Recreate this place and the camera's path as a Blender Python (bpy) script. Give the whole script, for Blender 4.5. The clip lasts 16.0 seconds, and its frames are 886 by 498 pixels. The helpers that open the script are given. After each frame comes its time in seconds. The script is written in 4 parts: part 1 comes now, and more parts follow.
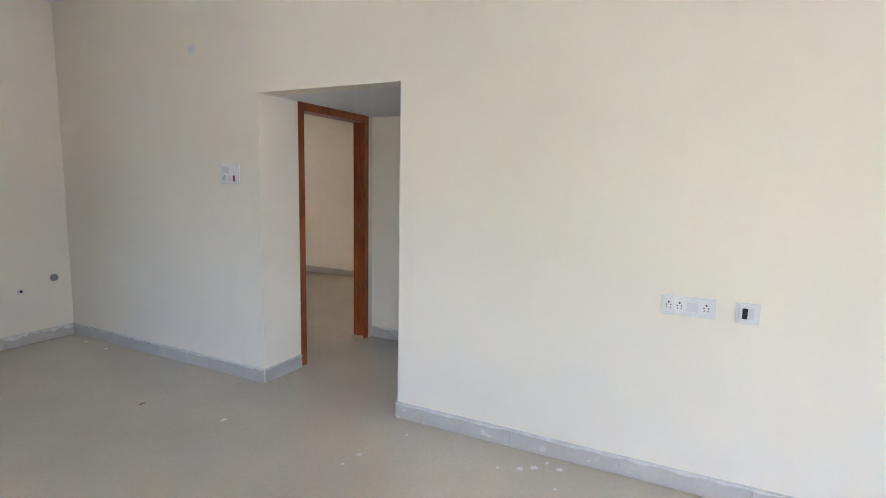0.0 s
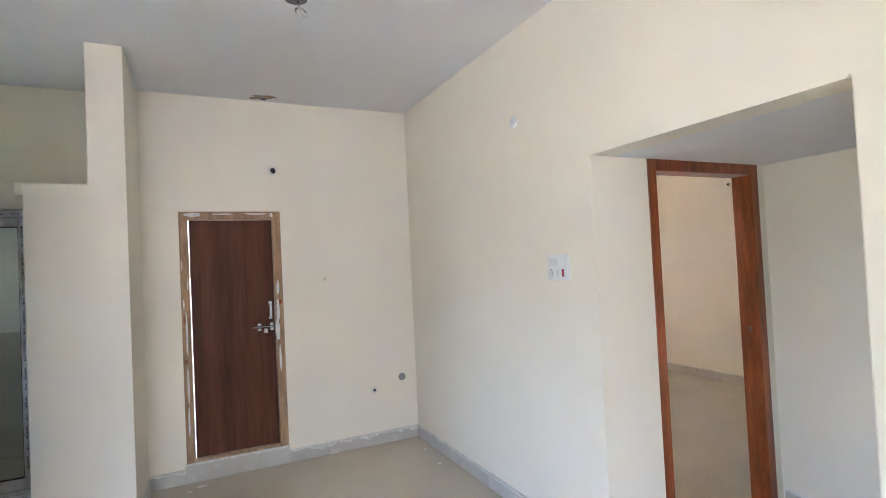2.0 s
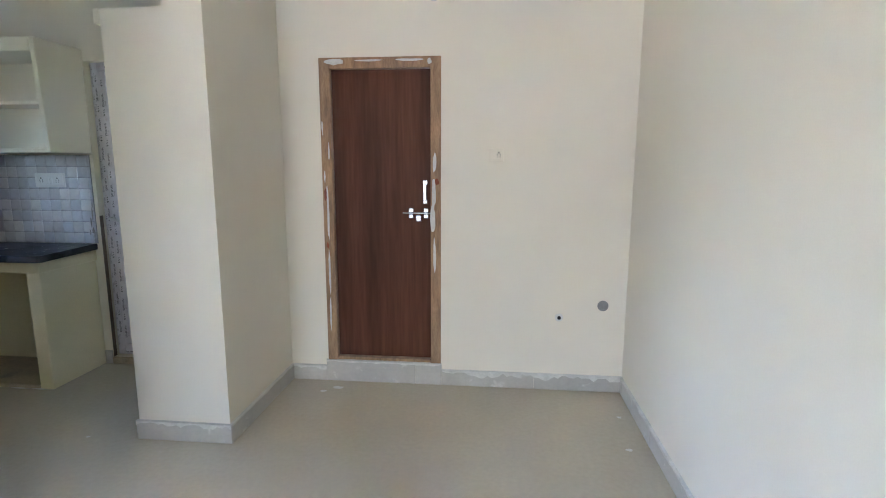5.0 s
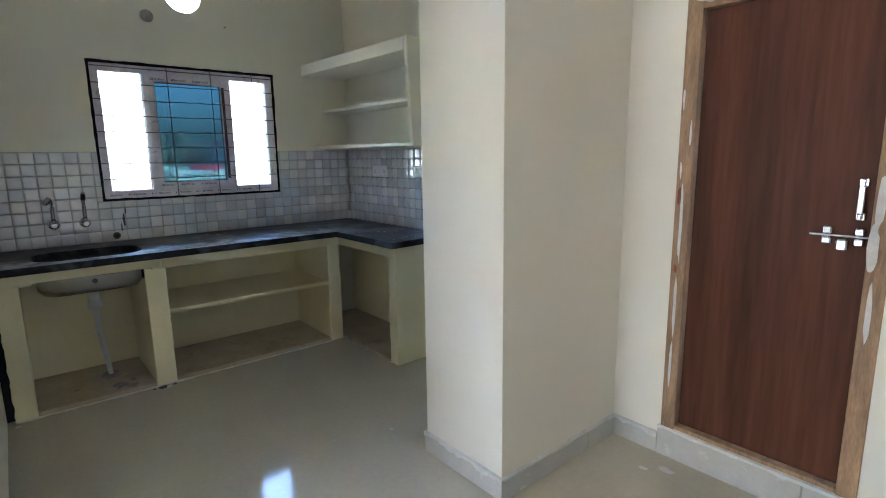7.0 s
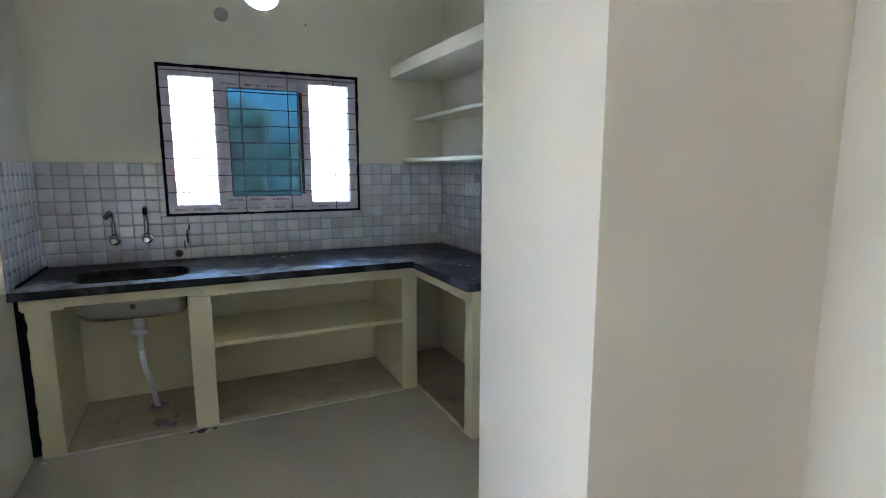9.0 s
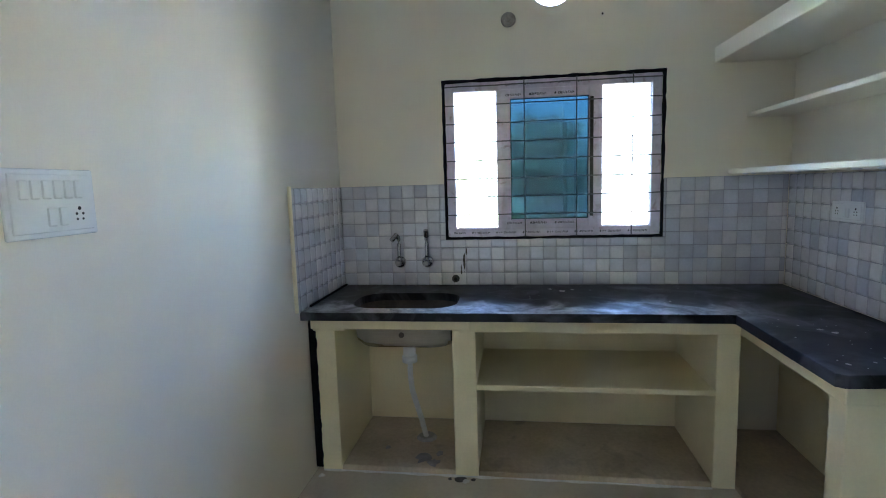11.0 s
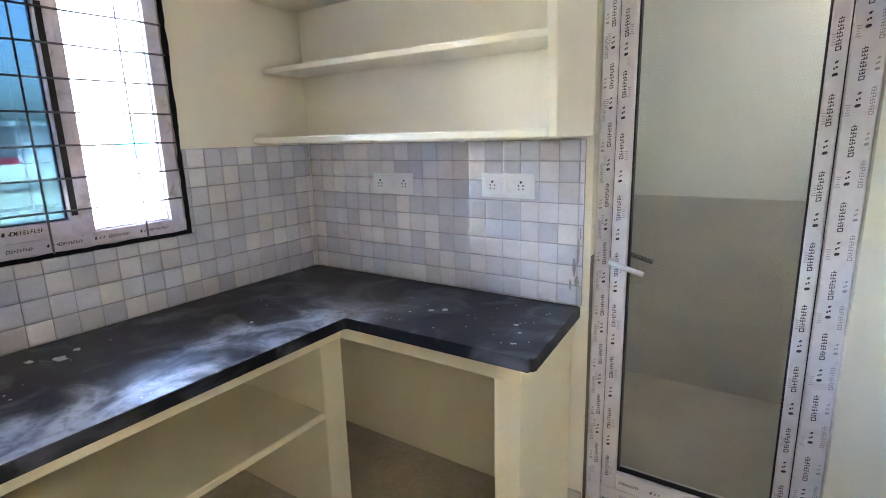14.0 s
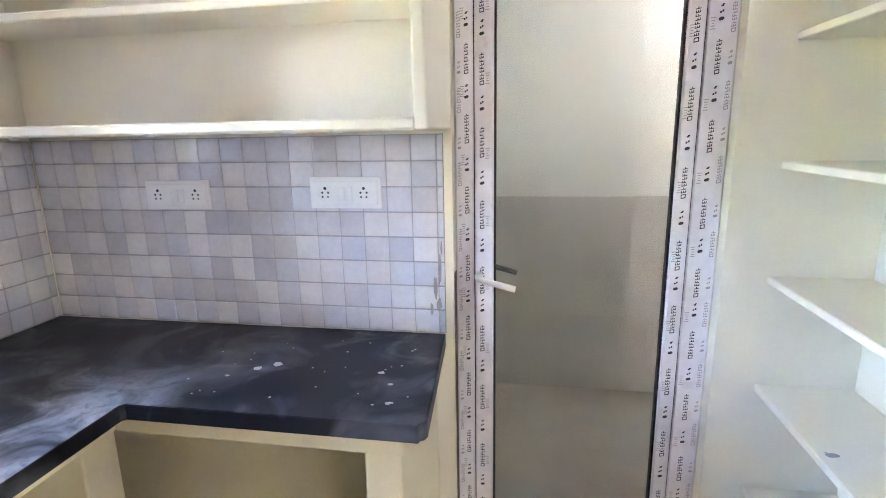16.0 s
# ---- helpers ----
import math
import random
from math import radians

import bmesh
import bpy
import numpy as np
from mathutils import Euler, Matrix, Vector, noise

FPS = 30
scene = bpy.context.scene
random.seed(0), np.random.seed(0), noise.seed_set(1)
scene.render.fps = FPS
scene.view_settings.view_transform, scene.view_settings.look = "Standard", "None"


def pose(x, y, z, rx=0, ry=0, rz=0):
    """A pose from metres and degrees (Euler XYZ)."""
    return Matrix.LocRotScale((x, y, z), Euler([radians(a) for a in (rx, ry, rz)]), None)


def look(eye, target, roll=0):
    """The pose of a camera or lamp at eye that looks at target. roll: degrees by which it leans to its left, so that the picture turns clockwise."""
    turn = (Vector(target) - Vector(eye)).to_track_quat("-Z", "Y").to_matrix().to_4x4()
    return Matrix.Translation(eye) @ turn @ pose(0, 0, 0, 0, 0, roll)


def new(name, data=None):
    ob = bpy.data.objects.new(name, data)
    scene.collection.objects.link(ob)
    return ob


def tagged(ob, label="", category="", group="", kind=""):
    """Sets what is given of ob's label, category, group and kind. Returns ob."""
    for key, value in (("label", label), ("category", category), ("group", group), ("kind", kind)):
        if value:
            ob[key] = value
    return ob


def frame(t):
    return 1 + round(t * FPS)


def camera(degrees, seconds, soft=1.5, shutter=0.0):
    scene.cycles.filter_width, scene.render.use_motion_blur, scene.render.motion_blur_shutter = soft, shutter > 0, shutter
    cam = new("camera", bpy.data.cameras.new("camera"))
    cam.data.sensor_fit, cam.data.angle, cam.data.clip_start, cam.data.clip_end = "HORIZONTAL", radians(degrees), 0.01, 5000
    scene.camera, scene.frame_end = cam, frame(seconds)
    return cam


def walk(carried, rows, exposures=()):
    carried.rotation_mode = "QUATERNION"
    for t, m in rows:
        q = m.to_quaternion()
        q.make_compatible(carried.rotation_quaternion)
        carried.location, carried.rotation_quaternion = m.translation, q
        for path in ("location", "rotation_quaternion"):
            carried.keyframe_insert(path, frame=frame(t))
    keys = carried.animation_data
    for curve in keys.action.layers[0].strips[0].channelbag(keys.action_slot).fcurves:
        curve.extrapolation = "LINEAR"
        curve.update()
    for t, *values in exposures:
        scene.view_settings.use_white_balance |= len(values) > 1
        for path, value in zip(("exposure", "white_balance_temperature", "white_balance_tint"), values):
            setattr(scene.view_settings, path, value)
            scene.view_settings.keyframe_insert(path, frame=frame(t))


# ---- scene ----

from functools import partial

cam = camera(81.3, 16.0, soft=1.0)
PATH = [
    (0, (-2.703, -5.276, 1.499), (-0.93, -4.386, 1.246), 1.2),
    (0.5, (-2.482, -5.077, 1.536), (-0.97, -3.779, 1.369), -1.8),
    (1, (-2.246, -4.9, 1.555), (-1.038, -3.309, 1.445), -2.1),
    (1.5, (-2.03, -4.671, 1.605), (-0.993, -2.961, 1.589), -3.0),
    (2, (-1.818, -4.465, 1.593), (-0.948, -2.665, 1.643), -2.8),
    (2.5, (-1.584, -4.254, 1.561), (-0.901, -2.374, 1.563), -1.1),
    (3, (-1.381, -4.003, 1.523), (-0.72, -2.117, 1.457), -0.3),
    (3.5, (-1.123, -3.822, 1.503), (-0.07, -2.13, 1.333), -1.3),
    (4, (-0.917, -3.628, 1.491), (0.126, -1.937, 1.26), -1.5),
    (4.5, (-0.874, -3.416, 1.494), (-0.469, -1.484, 1.176), -0.2),
    (5, (-0.826, -3.216, 1.434), (-1.022, -1.252, 1.113), 0.1),
    (5.2, (-0.824, -3.148, 1.445), (-1.249, -1.221, 1.12), -0.0),
    (7.3, (-0.819, -2.141, 1.435), (-2.39, -0.951, 1.093), -0.7),
    (7.5, (-0.827, -2.058, 1.429), (-2.433, -0.914, 1.098), -0.6),
    (8, (-0.906, -1.834, 1.447), (-2.626, -0.869, 1.118), -0.7),
    (8.2, (-1.013, -1.787, 1.456), (-2.751, -0.846, 1.151), -0.4),
    (10.3, (-1.637, -1.407, 1.44), (-3.561, -1.019, 1.056), 0.9),
    (10.5, (-1.702, -1.435, 1.439), (-3.65, -1.195, 1.055), 1.0),
    (11, (-1.917, -1.373, 1.487), (-3.883, -1.652, 1.244), -1.7),
    (11.5, (-2.114, -1.392, 1.58), (-4.082, -1.748, 1.548), -0.9),
    (12, (-2.293, -1.542, 1.6), (-4.293, -1.555, 1.639), -0.8),
    (12.5, (-2.458, -1.639, 1.542), (-4.439, -1.378, 1.467), -1.1),
    (13, (-2.679, -1.681, 1.497), (-4.559, -1.029, 1.297), -1.0),
    (13.5, (-2.845, -1.64, 1.481), (-4.435, -0.477, 1.135), -1.3),
    (14, (-2.999, -1.687, 1.522), (-4.089, -0.066, 1.091), -1.6),
    (14.5, (-3.056, -1.694, 1.526), (-3.622, 0.164, 1.051), -1.5),
    (15, (-3.12, -1.67, 1.508), (-3.587, 0.213, 1.023), -1.2),
    (15.5, (-3.231, -1.54, 1.489), (-3.653, 0.358, 1.022), -1.2),
    (16, (-3.339, -1.383, 1.497), (-3.677, 0.539, 1.058), -1.1),
]
walk(cam, [(t, look(eye, target, roll)) for t, eye, target, roll in PATH],
     exposures=[(0.0, 5.15, 5650, 20), (1.5, 5.8, 5650, 20), (4.0, 5.8, 5550, 20), (5.2, 5.95, 5500, 17), (7.3, 6.1, 5500, 16), (8.2, 6.2, 5450, 16), (10.3, 6.2, 5250, 18),
                (11.0, 6.3, 5300, 18), (12.5, 6.35, 5950, 21), (13.3, 6.7, 6050, 22), (14.3, 7.4, 6100, 28), (16.0, 7.6, 6000, 30)])

# ---- light ----
world = bpy.data.worlds.new("sky")
scene.world = world
world.use_nodes = True
wn = world.node_tree.nodes
sky = wn.new("ShaderNodeTexSky")
sky.sky_type, sky.sun_disc = "NISHITA", False
sky.sun_elevation, sky.sun_rotation = radians(45), radians(90)
sky.air_density, sky.dust_density, sky.ozone_density = 1.0, 5.0, 0.6
world.node_tree.links.new(sky.outputs[0], wn["Background"].inputs[0])
wn["Background"].inputs[1].default_value = 0.15

sun = new("sun", bpy.data.lights.new("sun", "SUN"))
sun.data.energy, sun.data.angle, sun.data.color = 0.5, radians(30), (1.0, 0.97, 0.93)
sun.rotation_euler = (0, radians(45), 0)


def window_light(name, place, target, w, h, power, color=(0.97, 0.98, 1.0)):
    """Sky light that enters through an opening."""
    lamp = new(name, bpy.data.lights.new(name, "AREA"))
    lamp.data.shape, lamp.data.size, lamp.data.size_y = "RECTANGLE", w, h
    lamp.data.energy, lamp.data.color = power, color
    lamp.matrix_world = look(place, target)
    return lamp


window_light("daylight_hall_south", (-2.9, -10.93, 1.35), (-2.7, 0, 1.3), 2.0, 1.3, 1.3)
window_light("daylight_hall_west", (-4.93, -4.9, 1.5), (0, -4.3, 1.7), 1.3, 1.1, 0.35)
window_light("daylight_utility", (-2.06, 0.78, 2.17), (-4.5, 1.0, 1.5), 0.5, 0.4, 0.03)


# ---- materials ----
def mat(name, color, rough=0.6, metal=0.0, vary=0.06, scale=3.0, grain=60.0, bump=0.15, spots=None, island=0.0, stretch=(1, 1, 1),
        coat=0.0, objrand=0.0, rvary=0.1, spec=0.5, warp=0.6, shades=()):
    """Base colour varied at two scales, roughness variation and fine relief."""
    m = bpy.data.materials.new(name)
    m.use_nodes = True
    nt = m.node_tree
    n, l = nt.nodes, nt.links
    b = n["Principled BSDF"]
    b.inputs["Metallic"].default_value = metal
    b.inputs["Coat Weight"].default_value = coat
    b.inputs["Specular IOR Level"].default_value = spec
    co = n.new("ShaderNodeTexCoord")
    mp = n.new("ShaderNodeMapping")
    mp.inputs["Scale"].default_value = stretch
    geo = n.new("ShaderNodeNewGeometry")
    l.new(geo.outputs["Position"], mp.inputs["Vector"])
    big, small = n.new("ShaderNodeTexNoise"), n.new("ShaderNodeTexNoise")
    for t, s, d in ((big, scale, 4), (small, grain, 3)):
        t.inputs["Scale"].default_value, t.inputs["Detail"].default_value = s, d
        l.new(mp.outputs[0], t.inputs["Vector"])
    c = Vector(color)
    ramp = n.new("ShaderNodeValToRGB")
    ramp.color_ramp.elements[0].position, ramp.color_ramp.elements[1].position = 0.3, 0.7
    ramp.color_ramp.elements[0].color = (*(c * (1 - vary * 1.6)), 1)
    ramp.color_ramp.elements[1].color = (*[min(1, v * (1 + vary)) for v in c], 1)
    l.new(big.outputs["Fac"], ramp.inputs[0])
    mix = n.new("ShaderNodeMix")
    mix.data_type, mix.blend_type = "RGBA", "MULTIPLY"
    mix.inputs["Factor"].default_value = min(1, vary * 4)
    l.new(ramp.outputs[0], mix.inputs["A"])
    g = n.new("ShaderNodeMapRange")
    g.inputs["From Min"].default_value, g.inputs["From Max"].default_value = 0.3, 0.7
    g.inputs["To Min"].default_value, g.inputs["To Max"].default_value = 0.75, 1.1
    l.new(small.outputs["Fac"], g.inputs["Value"])
    l.new(g.outputs[0], mix.inputs["B"])
    out = mix.outputs["Result"]
    if shades:
        oi = n.new("ShaderNodeObjectInfo")
        pick = n.new("ShaderNodeValToRGB")
        pick.color_ramp.interpolation = "CONSTANT"
        for i, shade in enumerate(shades):
            e = pick.color_ramp.elements[i] if i < 2 else pick.color_ramp.elements.new(i / len(shades))
            e.position, e.color = i / len(shades), (*shade, 1)
        l.new(oi.outputs["Random"], pick.inputs[0])
        m2 = n.new("ShaderNodeMix")
        m2.data_type, m2.blend_type = "RGBA", "MULTIPLY"
        m2.inputs["Factor"].default_value = 1
        l.new(out, m2.inputs["A"])
        l.new(pick.outputs[0], m2.inputs["B"])
        out = m2.outputs["Result"]
    if objrand:
        oi = n.new("ShaderNodeObjectInfo")
        r = n.new("ShaderNodeMapRange")
        r.inputs["To Min"].default_value, r.inputs["To Max"].default_value = 1 - objrand, 1 + objrand
        l.new(oi.outputs["Random"], r.inputs["Value"])
        m2 = n.new("ShaderNodeMix")
        m2.data_type, m2.blend_type = "RGBA", "MULTIPLY"
        m2.inputs["Factor"].default_value = 1
        l.new(out, m2.inputs["A"])
        l.new(r.outputs[0], m2.inputs["B"])
        out = m2.outputs["Result"]
    if island:
        r = n.new("ShaderNodeMapRange")
        r.inputs["To Min"].default_value, r.inputs["To Max"].default_value = 1 - island, 1 + island
        l.new(geo.outputs["Random Per Island"], r.inputs["Value"])
        m2 = n.new("ShaderNodeMix")
        m2.data_type, m2.blend_type = "RGBA", "MULTIPLY"
        m2.inputs["Factor"].default_value = 1
        l.new(out, m2.inputs["A"])
        l.new(r.outputs[0], m2.inputs["B"])
        out = m2.outputs["Result"]
    if spots:
        scol, sscale, lo, hi = spots
        sp = n.new("ShaderNodeTexNoise")
        sp.inputs["Scale"].default_value, sp.inputs["Detail"].default_value = sscale, 6
        sp.inputs["Distortion"].default_value = warp
        l.new(mp.outputs[0], sp.inputs["Vector"])
        sr = n.new("ShaderNodeMapRange")
        sr.inputs["From Min"].default_value, sr.inputs["From Max"].default_value = lo, hi
        l.new(sp.outputs["Fac"], sr.inputs["Value"])
        m3 = n.new("ShaderNodeMix")
        m3.data_type = "RGBA"
        m3.inputs["B"].default_value = (*scol, 1)
        l.new(sr.outputs[0], m3.inputs["Factor"])
        l.new(out, m3.inputs["A"])
        out = m3.outputs["Result"]
    l.new(out, b.inputs["Base Color"])
    rr = n.new("ShaderNodeMapRange")
    rr.inputs["To Min"].default_value, rr.inputs["To Max"].default_value = max(0.02, rough - rvary), min(1, rough + rvary)
    l.new(big.outputs["Fac"], rr.inputs["Value"])
    l.new(rr.outputs[0], b.inputs["Roughness"])
    if bump:
        bm_ = n.new("ShaderNodeBump")
        bm_.inputs["Strength"].default_value, bm_.inputs["Distance"].default_value = bump, 0.003
        l.new(small.outputs["Fac"], bm_.inputs["Height"])
        l.new(bm_.outputs[0], b.inputs["Normal"])
    return m


def glass(name, tint, gloss=1.0):
    """Thin pane: tinted see-through with a mirror reflection at its surface."""
    m = bpy.data.materials.new(name)
    m.use_nodes = True
    n, l = m.node_tree.nodes, m.node_tree.links
    n.remove(n["Principled BSDF"])
    tr, gl, fr, mx = (n.new(k) for k in ("ShaderNodeBsdfTransparent", "ShaderNodeBsdfGlossy", "ShaderNodeFresnel", "ShaderNodeMixShader"))
    tr.inputs[0].default_value = (*tint, 1)
    gl.inputs["Roughness"].default_value = 0.02
    fr.inputs[0].default_value = 1.5
    l.new(fr.outputs[0], mx.inputs[0])
    l.new(tr.outputs[0], mx.inputs[1])
    l.new(gl.outputs[0], mx.inputs[2])
    l.new(mx.outputs[0], n["Material Output"].inputs[0])
    return m


PAINT = mat("cream_wall_paint", (0.86, 0.80, 0.675), 0.55, vary=0.02, scale=1.2, grain=180, bump=0.08)
WHITE = mat("white_ceiling_paint", (0.82, 0.815, 0.82), 0.7, vary=0.02, scale=1.5, grain=120, bump=0.1)
# Wall cream made yellower: the kitchen's bounced light is put into its colour.
KITCHEN = mat("bounce_yellowed_paint", (0.865, 0.80, 0.64), 0.5, vary=0.02, scale=1.4, grain=160, bump=0.1)
# Counter's own cream, with yellow bounced light of the bays added to it.
CREAM = mat("cream_bounce_masonry_paint", (0.885, 0.785, 0.515), 0.5, vary=0.03, scale=2.5, grain=90, bump=0.2)
FLOOR = mat("dusty_vitrified_floor", (0.62, 0.555, 0.43), 0.10, spec=0.5, vary=0.05, scale=1.6, grain=40, bump=0.02,
            spots=((0.57, 0.52, 0.43), 2.2, 0.5, 0.9), rvary=0.04)
SKIRT = mat("grey_skirting_tile", (0.54, 0.51, 0.46), 0.35, vary=0.05, scale=5, grain=50, bump=0.05, objrand=0.05,
            spots=((0.72, 0.70, 0.64), 12, 0.62, 0.75))
PLASTER = mat("raw_white_putty", (0.72, 0.70, 0.65), 0.8, vary=0.08, scale=14, grain=90, bump=0.5)
DUSTY = mat("dusty_grey_plastic", (0.50, 0.47, 0.42), 0.8, vary=0.12, scale=30, bump=0.1)
CEMENT_D = mat("dark_wet_cement", (0.10, 0.095, 0.09), 0.85, vary=0.25, scale=24, grain=120, bump=0.6)
CEMENT = mat("grey_cement", (0.32, 0.31, 0.29), 0.85, vary=0.15, scale=18, grain=120, bump=0.6)
LAMINATE = mat("brown_wood_laminate", (0.115, 0.043, 0.022), 0.45, spec=0.12, vary=0.2, scale=3, grain=16, bump=0.02, stretch=(3.5, 3.5, 0.22))
TEAK = mat("raw_tan_wood", (0.41, 0.25, 0.13), 0.6, vary=0.22, scale=9, grain=60, bump=0.2, stretch=(3, 3, 0.5),
           spots=((0.16, 0.08, 0.04), 6, 0.62, 0.75))
VARNISH = mat("varnished_orange_wood", (0.30, 0.072, 0.016), 0.35, vary=0.25, scale=8, grain=50, bump=0.08, stretch=(3, 3, 0.4),
              spots=((0.10, 0.025, 0.01), 4, 0.6, 0.8), coat=0.3)
GRANITE = mat("black_granite", (0.009, 0.010, 0.013), 0.38, spec=0.3, vary=0.3, scale=6, grain=140, bump=0.05,
              spots=((0.20, 0.205, 0.225), 4.2, 0.50, 0.92), rvary=0.14, warp=1.0)


def dust_glare_top(m, dust_glare):
    """Pale cement dusting in streaks on a worktop, thickest along its front strip, where window glare is painted in,
    and thin elsewhere.
    """
    n, l = m.node_tree.nodes, m.node_tree.links
    b = n["Principled BSDF"]
    base = b.inputs["Base Color"].links[0].from_socket
    geo, sep = n.new("ShaderNodeNewGeometry"), n.new("ShaderNodeSeparateXYZ")
    l.new(geo.outputs["Position"], sep.inputs[0])
    def ramp(src, lo, hi):
        r = n.new("ShaderNodeMapRange")
        r.interpolation_type = "SMOOTHSTEP"
        r.inputs["From Min"].default_value, r.inputs["From Max"].default_value = lo, hi
        l.new(src, r.inputs["Value"])
        return r.outputs[0]
    def math2(op, a, c):
        k = n.new("ShaderNodeMath")
        k.operation = op
        for i, v in enumerate((a, c)):
            if isinstance(v, (int, float)):
                k.inputs[i].default_value = v
            else:
                l.new(v, k.inputs[i])
        return k.outputs[0]
    cloud, fine = n.new("ShaderNodeTexNoise"), n.new("ShaderNodeTexNoise")
    for t, sc, de, di in ((cloud, 5.0, 5, 1.2), (fine, 42.0, 4, 0.6)):
        t.inputs["Scale"].default_value, t.inputs["Detail"].default_value, t.inputs["Distortion"].default_value = sc, de, di
        l.new(geo.outputs["Position"], t.inputs["Vector"])
    wander = math2("ADD", sep.outputs["X"], math2("MULTIPLY", math2("SUBTRACT", cloud.outputs["Fac"], 0.5), 0.5))
    # Front strip: real dusting and bluish window glare share this mask.
    strip = math2("MULTIPLY", math2("MULTIPLY", ramp(wander, -4.62, -4.36), ramp(sep.outputs["X"], -4.12, -4.26)), ramp(sep.outputs["Y"], -0.16, -0.52))
    thick = math2("MULTIPLY", strip, ramp(cloud.outputs["Fac"], 0.30, 0.62))
    thin = math2("MULTIPLY", ramp(cloud.outputs["Fac"], 0.52, 0.80), 0.35)
    amount = math2("MULTIPLY", math2("MAXIMUM", thick, thin), ramp(fine.outputs["Fac"], 0.0, 0.60))
    mx = n.new("ShaderNodeMix")
    mx.data_type = "RGBA"
    mx.inputs["B"].default_value = (*dust_glare, 1)
    up = n.new("ShaderNodeSeparateXYZ")
    l.new(geo.outputs["Normal"], up.inputs[0])
    l.new(math2("MULTIPLY", amount, ramp(up.outputs["Z"], 0.6, 1.0)), mx.inputs["Factor"])
    l.new(base, mx.inputs["A"])
    l.new(mx.outputs["Result"], b.inputs["Base Color"])


dust_glare_top(GRANITE, (0.50, 0.515, 0.55))
TILE = mat("glazed_grey_tile", (0.80, 0.79, 0.795), 0.06, spec=1.0, coat=1.0, vary=0.05, scale=9, grain=70, bump=0.02, objrand=0.04, rvary=0.03,
           shades=((0.74, 0.75, 0.80), (0.86, 0.85, 0.86), (0.80, 0.78, 0.79), (1.0, 0.985, 0.955), (0.78, 0.80, 0.85), (0.92, 0.90, 0.89), (0.84, 0.86, 0.90)))
GROUT = mat("grey_grout", (0.36, 0.36, 0.375), 0.8, vary=0.08, scale=20, grain=100)
STONE = mat("dusty_grey_stone", (0.54, 0.44, 0.30), 0.6, vary=0.12, scale=4, grain=50, bump=0.15,
            spots=((0.24, 0.205, 0.165), 5, 0.6, 0.78))
STEEL = mat("brushed_steel", (0.62, 0.60, 0.57), 0.28, 1.0, vary=0.08, scale=6, grain=90, bump=0.03, stretch=(1, 0.1, 2))
DARK_STEEL = mat("dark_brown_steel", (0.07, 0.052, 0.042), 0.5, 0.3, vary=0.25, scale=8, grain=60, bump=0.05)
CHROME = mat("chrome", (0.46, 0.47, 0.49), 0.14, 1.0, vary=0.02, bump=0)
PVC = mat("white_pvc", (0.78, 0.77, 0.74), 0.4, vary=0.05, scale=12, bump=0.02)
FILM = mat("pinkish_film_upvc", (0.80, 0.765, 0.775), 0.35, vary=0.06, scale=9, grain=40, bump=0.03,
           spots=((0.68, 0.58, 0.58), 16, 0.64, 0.78))
FILM_W = mat("mauve_film_upvc", (0.74, 0.67, 0.75), 0.35, vary=0.1, scale=9, grain=40, bump=0.03,
             spots=((0.42, 0.30, 0.32), 16, 0.6, 0.75))
INK = mat("dark_print", (0.04, 0.037, 0.05), 0.5, vary=0.1, bump=0)
INK_P = mat("faded_pink_print", (0.42, 0.36, 0.37), 0.5, vary=0.1, bump=0)
BLACK = mat("black_sealant", (0.010, 0.010, 0.013), 0.8, spec=0.15, vary=0.3, scale=12, grain=60, bump=0.4)
RUBBER = mat("black_gasket", (0.008, 0.008, 0.009), 0.5, vary=0.1, bump=0)
SWITCH = mat("white_switch_plastic", (0.80, 0.80, 0.78), 0.25, vary=0.02, bump=0)
SWITCH_G = mat("grey_switch_plastic", (0.68, 0.675, 0.67), 0.3, vary=0.03, bump=0)
RED = mat("red_plastic", (0.30, 0.01, 0.03), 0.3, vary=0.05, bump=0)
DARK = mat("dark_hole", (0.01, 0.01, 0.01), 0.8, vary=0.1, bump=0)
IRON = mat("painted_iron", (0.16, 0.15, 0.16), 0.5, 0.4, vary=0.15, scale=20, bump=0.1)
GLASS = glass("clear_glass", (0.93, 0.97, 0.96))
GLASS_G = glass("greenish_glass", (0.90, 0.94, 0.91))
GLASS_B = glass("blue_tinted_glass", (0.053, 0.085, 0.100))
UTIL_FLOOR = mat("tan_cement_screed", (0.50, 0.44, 0.37), 0.75, vary=0.08, scale=2.5, grain=60, bump=0.05)
DADO = mat("grey_cement_dado", (0.53, 0.49, 0.445), 0.5, vary=0.06, scale=3, grain=60)
UTIL = mat("pale_green_white_paint", (0.72, 0.72, 0.675), 0.7, vary=0.03, scale=2)
LEAF_A = mat("fresh_leaf", (0.30, 0.42, 0.14), 0.5, vary=0.15, scale=1.5, bump=0, island=0.4)
LEAF_B = mat("dark_leaf", (0.27, 0.34, 0.24), 0.55, vary=0.2, scale=0.8, bump=0, island=0.4)
# Far foliage made paler: distance haze is mixed into the leaf colour.
LEAF_F = mat("haze_tinted_leaf", (0.36, 0.42, 0.33), 0.6, vary=0.15, scale=0.5, bump=0, island=0.3)
BARK = mat("grey_bark", (0.20, 0.16, 0.12), 0.9, vary=0.2, scale=8, bump=0.5)
EARTH = mat("dry_ground", (0.36, 0.31, 0.24), 0.95, vary=0.2, scale=0.15, grain=4, bump=0.3,
